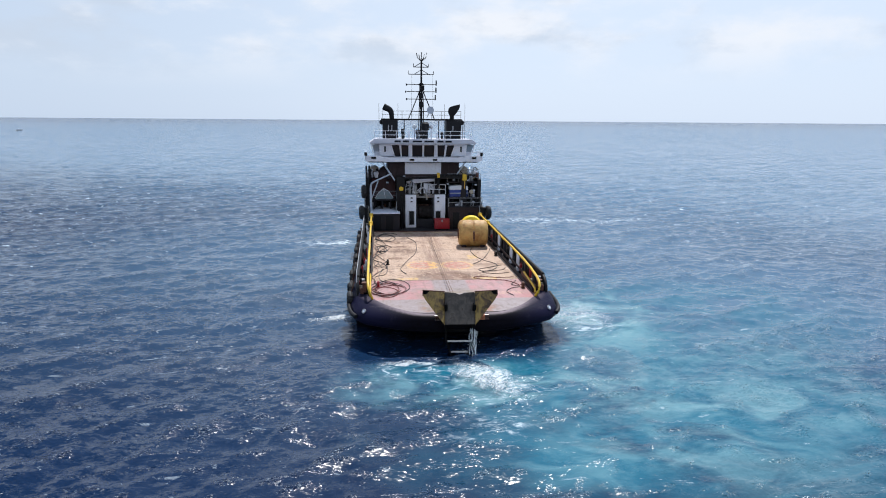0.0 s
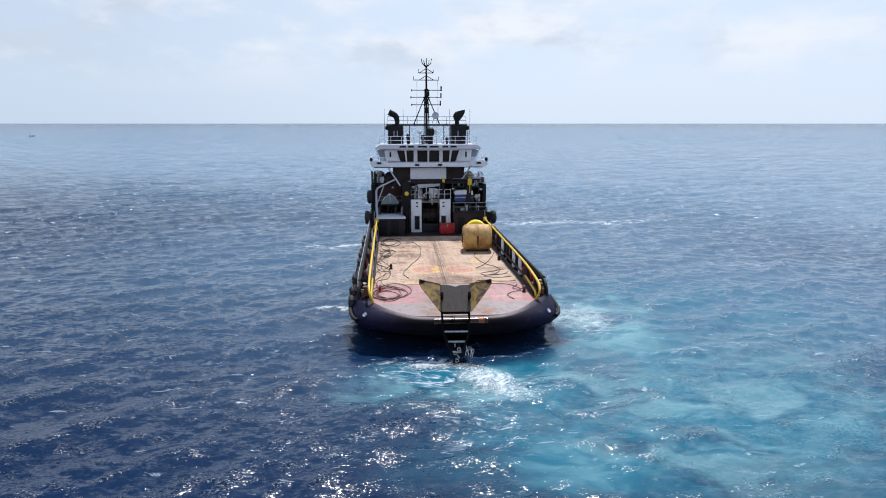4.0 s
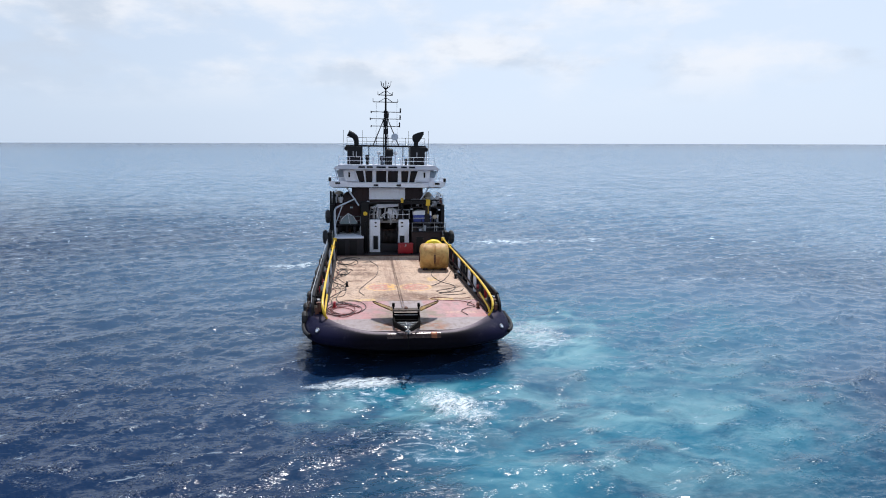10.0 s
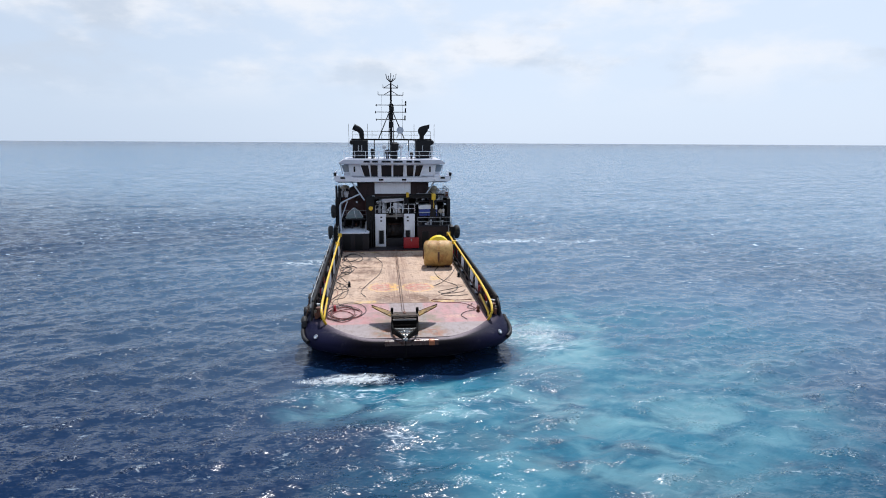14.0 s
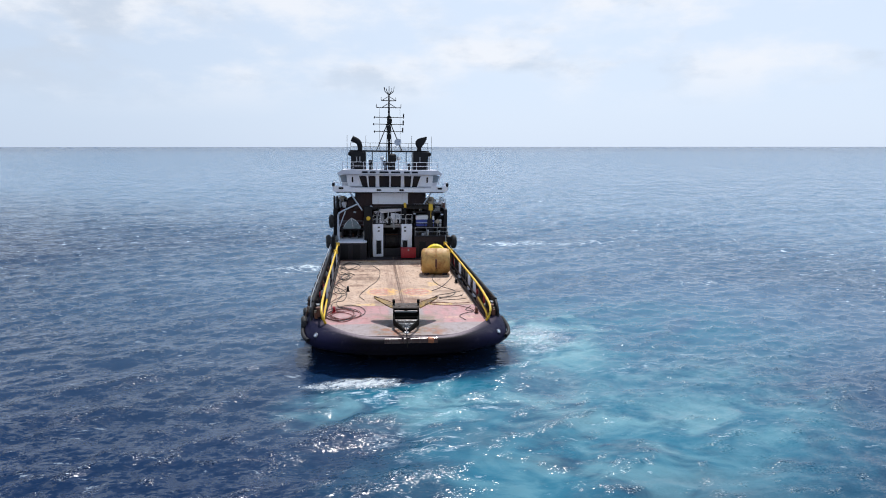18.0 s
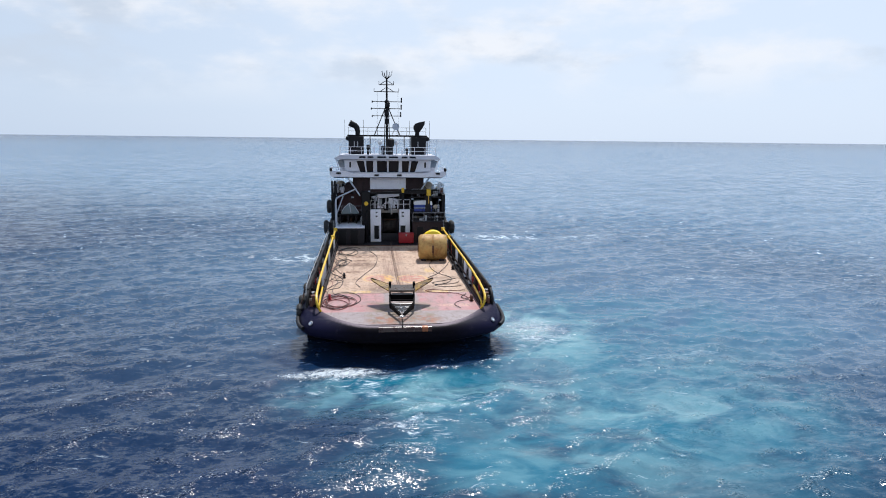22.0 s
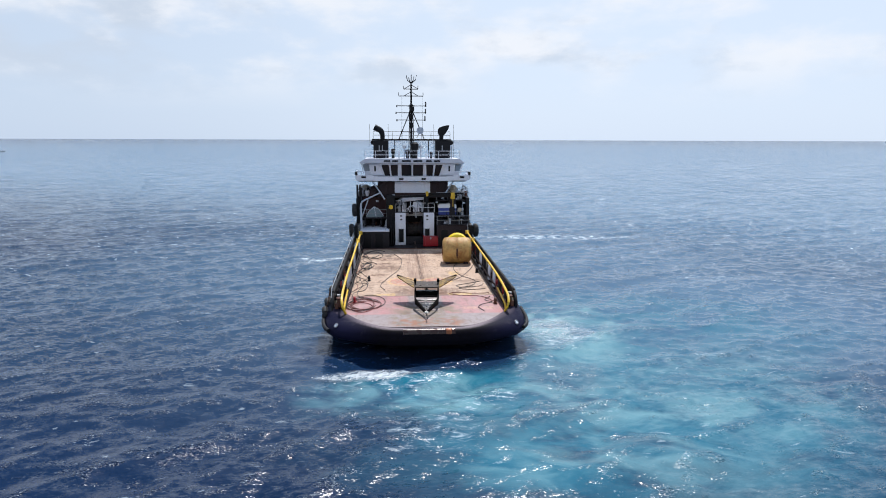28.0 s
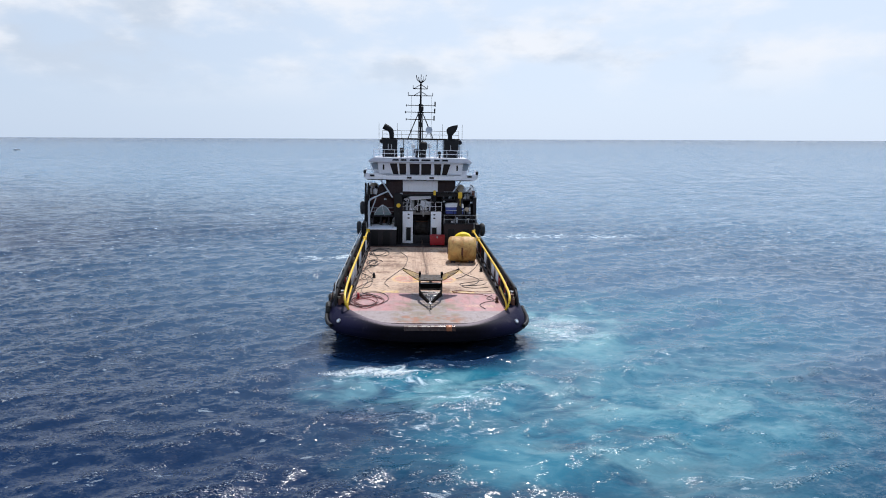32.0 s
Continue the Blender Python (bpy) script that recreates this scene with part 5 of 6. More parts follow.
for x in (-2.2, 2.1):
    part("beam_leg", tube(B(), [(x, 37.7, 12.8), (x, 37.7, 15.0)], 0.06, 6), "dark_steel", beam)

MX = -0.08
mast = part("mast", tube(B(), [(MX, 37.7, 12.8), (MX, 37.7, 18), (MX, 37.7, 22.1)], 0.17, 10, r_end=0.1), "hull_black", vessel, "black lattice signal mast with yards")
for x0, x1, z0, z1 in ((-1.65, -0.25, 15.2, 18.6), (1.55, 0.1, 15.2, 18.6), (-0.42, -0.25, 12.8, 19.5), (0.28, 0.1, 12.8, 19.5)):
    part("mast_leg", tube(B(), [(x0, 37.7, z0), (x1, 37.7, z1)], 0.06, 6), "hull_black", mast)
for z, a, b, r in ((21.38, -1.05, 0.78, 0.05), (20.53, -1.66, 1.42, 0.05), (19.32, -1.9, 1.75, 0.045), (18.47, -2.0, 1.72, 0.045), (17.57, -1.9, 1.65, 0.045), (16.1, -1.32, 1.3, 0.05)):
    yard = part("yard", tube(B(), [(a, 37.6, z), (b, 37.6, z)], r, 6), "hull_black", mast)
    if z < 20:
        part("yard_lamp", tube(B(), [(b, 37.6, z - 0.1), (b, 37.6, z + 0.5)], 0.085, 8), "hull_black", mast)
        part("yard_lamp", tube(B(), [(a, 37.6, z - 0.15), (a, 37.6, z + 0.1)], 0.07, 8), "hull_black", mast)
        part("platform", box(B(), MX - 0.42, MX + 0.42, 37.4, 38.0, z - 0.06, z + 0.04), "hull_black", mast)
    else:
        for x in (a, b):
            part("whip", tube(B(), [(x, 37.6, z), (x, 37.6, z + 0.42)], 0.035, 6), "hull_black", mast)
        for sx in (-1, 1):
            part("yard_brace", tube(B(), [(MX, 37.7, z + 0.55), (MX + sx * 0.85, 37.6, z + 0.02)], 0.04, 6), "hull_black", mast)
for x, z in ((-0.68, 23.05), (-0.38, 22.85), (-0.06, 23.15), (0.28, 22.9), (0.6, 23.1)):
    part("crown_prong", tube(B(), [(MX, 37.7, 22.05), (x * 0.8 + MX * 0.2, 37.7, 22.5), (x, 37.7, z)], 0.05, 6), "hull_black", mast)
for x in (-1.25, 1.3):
    part("halyard", tube(B(), [(x, 37.55, 20.5), (x * 1.05, 37.5, 15.2)], 0.014, 5), "dark_steel", mast)
for x, z in ((MX, 16.9), (MX + 0.1, 18.9), (MX - 0.05, 17.95)):
    part("mast_fitting", lathe(B(), [(-0.35, 0.12), (-0.25, 0.27), (0.25, 0.27), (0.35, 0.12)], (x, 37.5, z), 2, 12), "hull_black", mast)
part("dish_aerial", lathe(B(), [(0.0, 0.44), (0.05, 0.44), (0.12, 0.3), (0.17, 0.08)], (1.02, 37.25, 16.25), 1, 18), "silver", mast, "pale round dish aerial")
part("dish_arm", tube(B(), [(1.02, 37.4, 16.25), (0.6, 37.5, 15.3)], 0.04, 6), "grey", mast)
for x in (-1.0, 1.08):
    ped = part("dome_pedestal", tube(B(), [(x, 36.5, 12.8), (x, 36.5, 14.0)], 0.07, 8), "white", vessel)
    part("satellite_dome", lathe(B(), [(-0.24, 0.16), (-0.16, 0.24), (0.0, 0.27), (0.15, 0.22), (0.24, 0.1)], (x, 36.5, 14.25), 2, 18), "dome", ped, "white satellite dome")
for x, w, h, m in ((-2.45, 0.22, 1.2, "hull_black"), (0.28, 0.5, 2.0, "hull_black"), (2.35, 0.2, 0.8, "dark_steel"), (-0.6, 0.3, 1.1, "dark_steel"), (-1.7, 0.12, 0.9, "white"), (1.75, 0.12, 0.7, "white"), (4.9, 0.1, 1.6, "grey")):
    part("roof_fitting", lathe(B(), [(0, w * 0.7), (h * 0.5, w * 0.7), (h * 0.55, w), (h * 0.9, w), (h, w * 0.6)], (x, 36.0, 12.8), 2, 12), m, vessel)
for x in (-5.3, -3.0, 2.7, 5.2):
    part("whip_aerial", tube(B(), [(x, 36.4, 12.8), (x, 36.4, 17.0)], 0.02, 5), "dark_steel", vessel)

# ---- things standing on the vessel ----
def raft(x, y, z):
    ob = new("life_raft")
    bm = lathe(B(), [(-0.7, 0.1), (-0.68, 0.28), (-0.55, 0.36), (0.55, 0.36), (0.68, 0.28), (0.7, 0.1)], (0, 0, 0.45), 1, 18)
    part("canister", bm, "white", ob)
    for y0 in (-0.35, 0.3):
        part("strap", torus(B(), (0, y0, 0.45), 1, 0.365, 0.02, 18, 6), "hull_black", ob)
        part("cradle", box(B(), -0.35, 0.35, y0 - 0.04, y0 + 0.04, 0, 0.25), "grey", ob)
    tagged(ob, "white life raft canister strapped in its cradle", "life raft", "life rafts")
    return rides(ob, pose(x, y, z))


raft(-6.6, 36.2, 8.12), raft(-5.7, 36.2, 8.12), raft(5.6, 36.2, 8.12), raft(6.5, 36.2, 8.12)


def boat_tent():
    """A peaked canvas cover stretched over a ridge, with pale hems."""
    ob = new("canvas_tent")
    bm = B()
    pts = [(-1.1, 0, 0.1), (-0.75, -0.1, 0.75), (-0.1, 0.0, 1.3), (0.55, -0.05, 0.95), (1.05, 0, 0.15)]
    a = [bm.verts.new(p) for p in pts]
    b = [bm.verts.new((x * 0.8, 1.8, z * 0.92)) for x, y, z in pts]
    lo = [bm.verts.new((x, y, 0.0)) for x, y in ((1.05, 0), (0.84, 1.8), (-0.88, 1.8), (-1.1, 0))]
    for i in range(4):
        bm.faces.new((a[i], a[i + 1], b[i + 1], b[i]))
    bm.faces.new(a[::-1] + [lo[3], lo[0]][::1]), bm.faces.new(b + [lo[1], lo[2]])
    part("canvas", bm, "teal", ob, "faded teal canvas")
    for p, q in zip(pts, pts[1:]):
        part("hem", tube(B(), [(p[0], p[1] - 0.05, p[2]), (q[0], q[1] - 0.05, q[2])], 0.05, 6), "tarp_white", ob, "white canvas hem")
    part("hem", tube(B(), [(-0.1, -0.05, 1.3), (0.1, -0.06, 0.15)], 0.045, 6), "tarp_white", ob)
    tagged(ob, "peaked teal canvas tent with white hems on the boat deck", "tent")
    return rides(ob, pose(-4.75, 35.15, 5.52) @ Matrix.Diagonal((0.85, 1, 0.85, 1)))


boat_tent()


def tarped_mound(x, y, z, m, label):
    """A machine under a lashed tarpaulin."""
    ob = new("tarpaulin_cover")
    bm = lathe(B(), [(0, 0.75), (0.35, 0.82), (0.8, 0.74), (1.15, 0.52), (1.35, 0.2)], (0, 0, 0), 2, 14)
    for v in bm.verts:
        v.co.x += 0.07 * math.sin(v.co.z * 6 + v.co.y * 5)
        v.co.y += 0.06 * math.sin(v.co.x * 7 + v.co.z * 3)
    part("sheet", bm, m, ob)
    for h, r in ((0.3, 0.85), (0.85, 0.76)):
        part("lashing", torus(B(), (0, 0, h), 2, r, 0.02, 18, 5), "rope", ob)
    tagged(ob, label, "tarpaulin", "tarpaulin covers")
    return rides(ob, pose(x, y, z))


tarped_mound(-4.75, 35.9, 8.12, "brown", "dark brown tarpaulin lashed over deck gear")
tarped_mound(5.0, 36.0, 8.12, "beige", "faded beige tarpaulin lashed over deck gear")
tarped_mound(-6.0, 37.2, 8.12, "beige", "faded beige tarpaulin lashed over deck gear")


def covered_pallet():
    ob = new("covered_crate")
    part("crate", box(B(), -1.1, 1.1, -0.6, 0.6, 0, 1.1, 0.06), "blue", ob, "deep blue sides")
    part("cover", solid(B(), [(-1.14, 0.84), (-1.16, 1.2), (-0.9, 1.34), (0.5, 1.4), (1.1, 1.26), (1.15, 0.8), (0.4, 0.86)], 1, -0.66, 0.64), "tarp_white", ob, "pale tarpaulin top")
    part("side_band", box(B(), -1.12, 1.12, -0.63, -0.6, 0.34, 0.48, 0.01), "silver", ob)
    for x in (-0.6, 0.6):
        part("skid", box(B(), x - 0.1, x + 0.1, -0.6, 0.6, -0.1, 0, 0.01), "brown", ob)
    tagged(ob, "blue crate under a pale tarpaulin by the rail", "crate")
    return rides(ob, pose(4.25, 34.5, 5.92))


covered_pallet()


def red_tank():
    ob = new("red_steel_box")
    part("body", box(B(), -0.9, 0.9, -0.45, 0.45, 0.08, 1.2, 0.05), "red", ob)
    part("lid", box(B(), -0.94, 0.94, -0.49, 0.49, 1.2, 1.28, 0.03), "red", ob, "darker overhanging lid")
    for x in (-0.6, 0.0, 0.6):
        part("rib", box(B(), x - 0.03, x + 0.03, -0.48, -0.45, 0.12, 1.18), "red", ob)
    for x in (-0.7, 0.7):
        part("foot", box(B(), x - 0.1, x + 0.1, -0.4, 0.4, 0, 0.08), "dark_steel", ob)
    part("latch", box(B(), -0.08, 0.08, -0.52, -0.45, 0.95, 1.22, 0.01), "grey", ob)
    tagged(ob, "red painted steel locker before the winch house", "locker")
    return rides(ob, pose(2.05, 32.3, DECK))


red_tank()


def mooring_buoy():
    ob = new("mooring_buoy")
    half = [(1.47, 0.55), (1.5, 0.95), (1.43, 1.16), (1.28, 1.31), (1.02, 1.36), (0.09, 1.36), (0.07, 1.31)]
    prof = [(-a, r) for a, r in half] + [(a, r) for a, r in half[::-1]]
    part("float", lathe(B(), prof, (0, 0, 1.36), 0, 40), "buoy", ob, "scuffed tan-yellow foam float")
    part("steel_band", torus(B(), (0, 0, 1.36), 0, 1.305, 0.04, 40, 6), "buoy", ob, "painted steel band")
    part("pad_plate", box(B(), -0.1, 0.1, -1.42, -1.28, 0.95, 1.75, 0.03), "rust", ob, "dark rusty lifting plate")
    for x in (-1.51, 1.51):
        part("end_plate", lathe(B(), [(-0.05, 0.5), (0.05, 0.5)], (x, 0, 1.3), 0, 20), "rust", ob)
    part("pad_eye", torus(B(), (0.0, -1.3, 0.9), 0, 0.14, 0.05, 14, 6), "rust", ob)
    part("timber_chock", box(B(), -1.2, -0.7, -0.75, -0.45, 0, 0.22, 0.02), "brown", ob)
    part("timber_chock", box(B(), 0.7, 1.2, -0.75, -0.45, 0, 0.22, 0.02), "brown", ob)
    tagged(ob, "large scuffed tan-yellow mooring buoy lying on deck", "buoy")
    return rides(ob, pose(4.24, 21.7, DECK + 0.015, 0, 0, -3))


mooring_buoy()


def pennant_buoy():
    ob = new("pennant_buoy")
    part("float", lathe(B(), [(-0.75, 0.35), (-0.7, 0.85), (-0.5, 1.12), (0, 1.24), (0.5, 1.12), (0.7, 0.85), (0.75, 0.35)], (0, 0, 1.27), 1, 28), "lime", ob, "bright yellow float")
    part("tube_core", lathe(B(), [(-0.95, 0.2), (0.95, 0.2)], (0, 0, 1.27), 1, 14), "dark_steel", ob)
    part("chock", box(B(), -0.8, 0.8, -0.4, 0.4, 0, 0.2, 0.02), "brown", ob)
    tagged(ob, "bright yellow round buoy behind the larger one", "buoy")
    return rides(ob, pose(4.75, 26.6, DECK + 0.015))


pennant_buoy()


def line_thing(name, pts, r, material, label, category, group="", steps=7):
    bm = tube(B(), smooth_line(pts, steps), r, 6)
    ob = new(name, finish(bm, name, material))
    return rides(tagged(ob, label, category, group))


def coil_points(cx, cy, rx, ry, turns, z=DECK + 0.08, seed=1, lead=()):
    rr = random.Random(seed)
    pts = list(lead)
    n = turns * 9
    for k in range(n):
        a = k * math.tau / 9 + 0.6
        g = 1 + 0.12 * math.sin(a * 0.37 + seed) + rr.uniform(-0.05, 0.05)
        ox, oy = 0.32 * math.sin(k / 9 * 2.1 + seed), 0.45 * math.cos(k / 9 * 1.7 + seed)
        pts.append((cx + ox + rx * g * math.cos(a), cy + oy + ry * g * math.sin(a), z + 0.012 * (k // 9)))
    return pts


D1 = DECK + 0.05
hoses = "hoses along the port rail"
line_thing("coiled_hose", coil_points(-4.75, 5.0, 1.25, 2.0, 4, D1 - 0.015, 3, [(-5.6, 14, D1), (-5.2, 11.5, D1), (-5.5, 9, D1), (-5.2, 7.2, D1)]), 0.025, "rope", "dark rubber hose coiled on the red stern deck", "hose", hoses)
line_thing("coiled_hose", coil_points(-4.85, 4.4, 1.05, 1.5, 3, D1, 8), 0.03, "red_rope", "faded red hose coiled on the stern deck", "hose", hoses)
rr = random.Random(11)
for k in range(5):
    y0, ph, sw = 5.5 + k * 3.7, rr.uniform(0, 6), rr.uniform(0.35, 0.7)
    pts = [(-5.35 + sw * math.sin(0.95 * j * 0.9 + ph) + rr.uniform(-0.15, 0.15), y0 + j * 0.9 + 0.5 * math.sin(j * 1.7 + ph), D1 + 0.02 * (k % 3)) for j in range(11)]
    line_thing("deck_hose", pts, 0.026, "rope", "dark hose snaking beside the yellow rail", "hose", hoses)
for k, (cx, cy, rx, ry) in enumerate(((-4.7, 27.0, 1.0, 2.2), (-5.0, 20.5, 0.6, 1.8))):
    line_thing("loose_rope", coil_points(cx, cy, rx, ry, 2, D1, 20 + k), 0.035, "rope", "dark rope in loose bights on the timber deck", "rope", "ropes on deck")
star = "ropes by the starboard rail"
line_thing("loose_rope", [(4.2, 21.3, D1), (3.6, 18.5, D1), (4.0, 15.2, D1), (5.1, 12.8, D1), (4.5, 10.8, D1), (3.3, 9.9, D1), (4.4, 9.3, D1), (5.6, 9.6, D1)], 0.026, "rope", "thin dark rope trailing from the buoy", "rope", star)
line_thing("loose_rope", [(5.5, 12.5, D1), (4.2, 11.6, D1), (3.2, 10.9, D1), (3.6, 10.2, D1), (5.2, 10.6, D1), (5.7, 11.6, D1)], 0.026, "rope", "thin dark rope lying in a bight", "rope", star)
line_thing("loose_rope", [(5.7, 8.0, D1), (4.4, 7.9, D1), (2.9, 8.3, D1), (2.3, 7.9, D1), (3.2, 7.3, D1), (4.6, 7.0, D1), (5.3, 6.2, D1), (5.6, 5.2, D1)], 0.026, "red_rope", "faded red rope looped on the stern deck", "rope", star)
line_thing("loose_rope", [(5.6, 6.8, D1), (5.0, 5.6, D1), (5.5, 4.9, D1), (4.7, 4.4, D1), (4.2, 3.5, D1), (4.5, 2.4, D1)], 0.026, "rope", "thin dark rope by the rail", "rope", star)
line_thing("loose_rope", [(-2.4, 27, D1), (-1.6, 23.5, D1), (-1.9, 18.5, D1), (-2.8, 15, D1), (-3.6, 11.5, D1), (-3.2, 9.6, D1)], 0.026, "rope", "thin dark line across the timber deck", "rope", "ropes on deck")
line_thing("loose_rope", [(5.9, 20.5, D1), (5.1, 17.5, D1), (4.0, 14.6, D1), (3.0, 13.0, D1)], 0.026, "rope", "thin dark line by the buoy", "rope", star)

for k in range(5):
    y0, ph = 6.2 + k * 4.6, rr.uniform(0, 6)
    pts = [(-5.8 + 0.22 * math.sin(j * 1.1 + ph) + rr.uniform(-0.08, 0.08), y0 + j * 0.8, D1 + 0.015 * (k % 2)) for j in range(9)]
    line_thing("deck_hose", pts, 0.024, "rope" if k % 2 else "red_rope", "thin hose lying close under the yellow rail", "hose", hoses)

def snatch_block(x, y, m, label):
    ob = new("snatch_block")
    part("cheek", lathe(B(), [(-0.1, 0.16), (-0.08, 0.24), (0.08, 0.24), (0.1, 0.16)], (0, 0, 0.26), 0, 16), m, ob)
    part("shackle", torus(B(), (0, 0.3, 0.16), 2, 0.11, 0.035, 12, 6), "rust", ob)
    part("base", box(B(), -0.16, 0.16, -0.18, 0.18, 0, 0.06, 0.01), m, ob)
    tagged(ob, label, "block", "blocks on deck")
    return rides(ob, pose(x, y, DECK + 0.015))


snatch_block(-5.55, 5.6, "red", "red snatch block beside the coiled hose")
snatch_block(-4.7, 13.4, "hull_black", "small black block on the timber deck")
snatch_block(5.7, 4.6, "rust", "small rusty block by the starboard rail")
snatch_block(5.75, 16.6, "hull_black", "black block under the starboard rail")
# ---- the anchor and its wire ----
def anchor_thing():
    ob = new("ship_anchor")
    # shank: two upright cheeks, then two slim bars that run together, joined by rungs
    for sx in (-1, 1):
        bm = solid(B(), [(3.55, 0.05), (3.75, 0.62), (4.25, 0.8), (4.38, 1.26), (4.72, 1.26), (4.85, 0.8), (5.3, 0.6), (5.3, 0.3), (4.2, 0.05)], 0, *sorted((0.86 * sx, 0.97 * sx)))
        part("cheek_plate", bm, "anchor", ob, "black upright cheek of the shank")
        part("post_cap", box(B(), sx * 0.92 - 0.1, sx * 0.92 + 0.1, 4.36, 4.74, 1.14, 1.38, 0.03), "anchor", ob)
        bm = B()
        ends = []
        for x, y, lo, hi in ((0.92, 3.75, 0.05, 0.62), (0.86, 2.3, 0.08, 0.52), (0.1, 0.12, 0.22, 0.42)):
            ends.append([bm.verts.new((x * sx + dx, y, z)) for dx, z in ((-0.06, lo), (0.06, lo), (0.06, hi), (-0.06, hi))])
        bm.faces.new(ends[0][::-1]), bm.faces.new(ends[-1])
        for p, q in zip(ends, ends[1:]):
            for i in range(4):
                bm.faces.new((p[i], p[(i + 1) % 4], q[(i + 1) % 4], q[i]))
        part("shank_bar", bm, "anchor", ob, "black slanting shank bar")
    for y, w, z in ((4.6, 0.88, 0.62), (3.9, 0.88, 0.55), (3.0, 0.88, 0.45), (2.3, 0.84, 0.4), (1.6, 0.6, 0.38), (0.9, 0.36, 0.36)):
        part("rung", box(B(), -w, w, y - 0.06, y + 0.06, z - 0.05, z + 0.05, 0.02), "chain" if y < 2.5 else "anchor", ob)
    part("crown_plate", box(B(), -0.87, 0.87, 3.7, 3.82, 0.1, 0.66, 0.02), "anchor", ob, "black crown plate")
    # fluke: a middle plate and two wings that rise to their tips
    drop = math.tan(radians(6))

    def pitched(x, y, rise=0.0):
        return (x, y, 1.08 - (y - 3.4) * drop + rise)
    mid = [pitched(-0.95, 3.45), pitched(0.95, 3.45), pitched(0.95, 5.55), pitched(0.32, 5.5), pitched(0, 5.38), pitched(-0.32, 5.5), pitched(-0.95, 5.55)]

    def slab(pts, t):
        bm = B()
        hi = [bm.verts.new(p) for p in pts]
        lo = [bm.verts.new((p[0], p[1], p[2] - t)) for p in pts]
        bm.faces.new(hi), bm.faces.new(lo[::-1])
        for i in range(len(pts)):
            j = (i + 1) % len(pts)
            bm.faces.new((hi[i], hi[j], lo[j], lo[i]))
        return bm
    part("fluke_plate", slab(mid, 0.1), "fluke_mid", ob, "scraped dark brown middle of the fluke")
    for sx in (-1, 1):
        pts = [pitched(0.99 * sx, 3.4), pitched(1.5 * sx, 4.05, 0.16), pitched(2.25 * sx, 5.05, 0.42), pitched(2.42 * sx, 5.35, 0.5), pitched(2.42 * sx, 5.68, 0.52), pitched(1.7 * sx, 5.62, 0.26), pitched(0.99 * sx, 5.58)]
        part("fluke_wing", slab(pts if sx > 0 else pts[::-1], 0.09), "fluke", ob, "mud-stained yellow fluke wing")
        part("edge_bar", tube(B(), [pitched(0.97 * sx, 3.5, 0.03), pitched(0.97 * sx, 5.5, 0.03)], 0.035, 6), "fluke_mid", ob, "worn edge bar")
        part("fluke_edge", tube(B(), [pitched(0.99 * sx, 5.59), pitched(1.7 * sx, 5.63, 0.26), pitched(2.42 * sx, 5.69, 0.52), pitched(2.42 * sx, 5.35, 0.5)], 0.035, 6), "rust", ob, "rusty worn fluke edge")
        tip = [pitched(2.2 * sx, 5.42, 0.47), pitched(2.43 * sx, 5.42, 0.54), pitched(2.43 * sx, 5.69, 0.55), pitched(2.0 * sx, 5.65, 0.39)]
        part("fluke_tip", slab(tip if sx > 0 else tip[::-1], 0.03), "anchor", ob, "black worn fluke tip")
    # crown plate's top catching the sun, put in as a pale bar
    part("crown_bar", box(B(), -0.8, 0.8, 3.66, 3.86, 0.66, 0.72, 0.02), "grey", ob, "pale bar for the lit top of the crown plate")
    # swivel, shackle and a few links at the shank's end
    part("shackle", torus(B(), (0, -0.12, 0.34), 2, 0.14, 0.045, 16, 8), "chain", ob, "pale worn shackle")
    for k, (x, y, z) in enumerate(((-0.12, 1.25, 0.6), (0.14, 1.0, 0.58), (-0.1, 0.72, 0.56), (0.1, 0.5, 0.55), (0, 0.25, 0.52))):
        link = part("chain_link", torus(B(), (0, 0, 0), 2 if k % 2 else 0, 0.11, 0.032, 12, 6), "chain", ob, "wet chain link")
        link.matrix_basis = pose(x, y, z, 20 * k, 15 * k, 35 * k)
    tagged(ob, "big black drag anchor with muddy yellow flukes", "anchor")
    return ob


anchor = anchor_thing()

# work wire from the winch to the anchor's crown, in two parallel falls
wire = new("tow_wire")
for dx, sag in ((-0.06, 0.0), (0.07, 0.02)):
    pts = [(dx, 0.0, 0.75), (dx * 1.2, 0.9, 0.3), (dx * 1.3, 2.2, 0.12 + sag), (dx * 1.2, 12, 0.12 + sag), (dx, 22, 0.12 + sag), (dx * 0.8, 28, 0.3)]
    part("wire_strand", tube(B(), smooth_line(pts, 6), 0.02, 6), "wire", wire)
part("socket", lathe(B(), [(-0.3, 0.1), (-0.1, 0.15), (0.3, 0.08)], (0, 0.0, 0.75), 1, 12), "rust", wire, "rusty wire socket")
tagged(wire, "greasy brown tow wire led aft along the deck", "wire")

tail = new("anchor_pennant")
part("pennant_wire", tube(B(), [(0, 0, 0), (0.01, -0.5, 0.0), (0.0, -1.1, 0.02)], 0.03, 6), "anchor", tail)
part("thimble", torus(B(), (0, 0.05, 0.02), 0, 0.1, 0.04, 12, 6), "chain", tail)
tagged(tail, "dark wet pennant wire shackled to the anchor's shank", "wire")
DROOP = [(0, -80), (7, -78), (14.5, -72), (16.5, -55), (20, -30), (24, -12), (28, -7), (32, -7)]


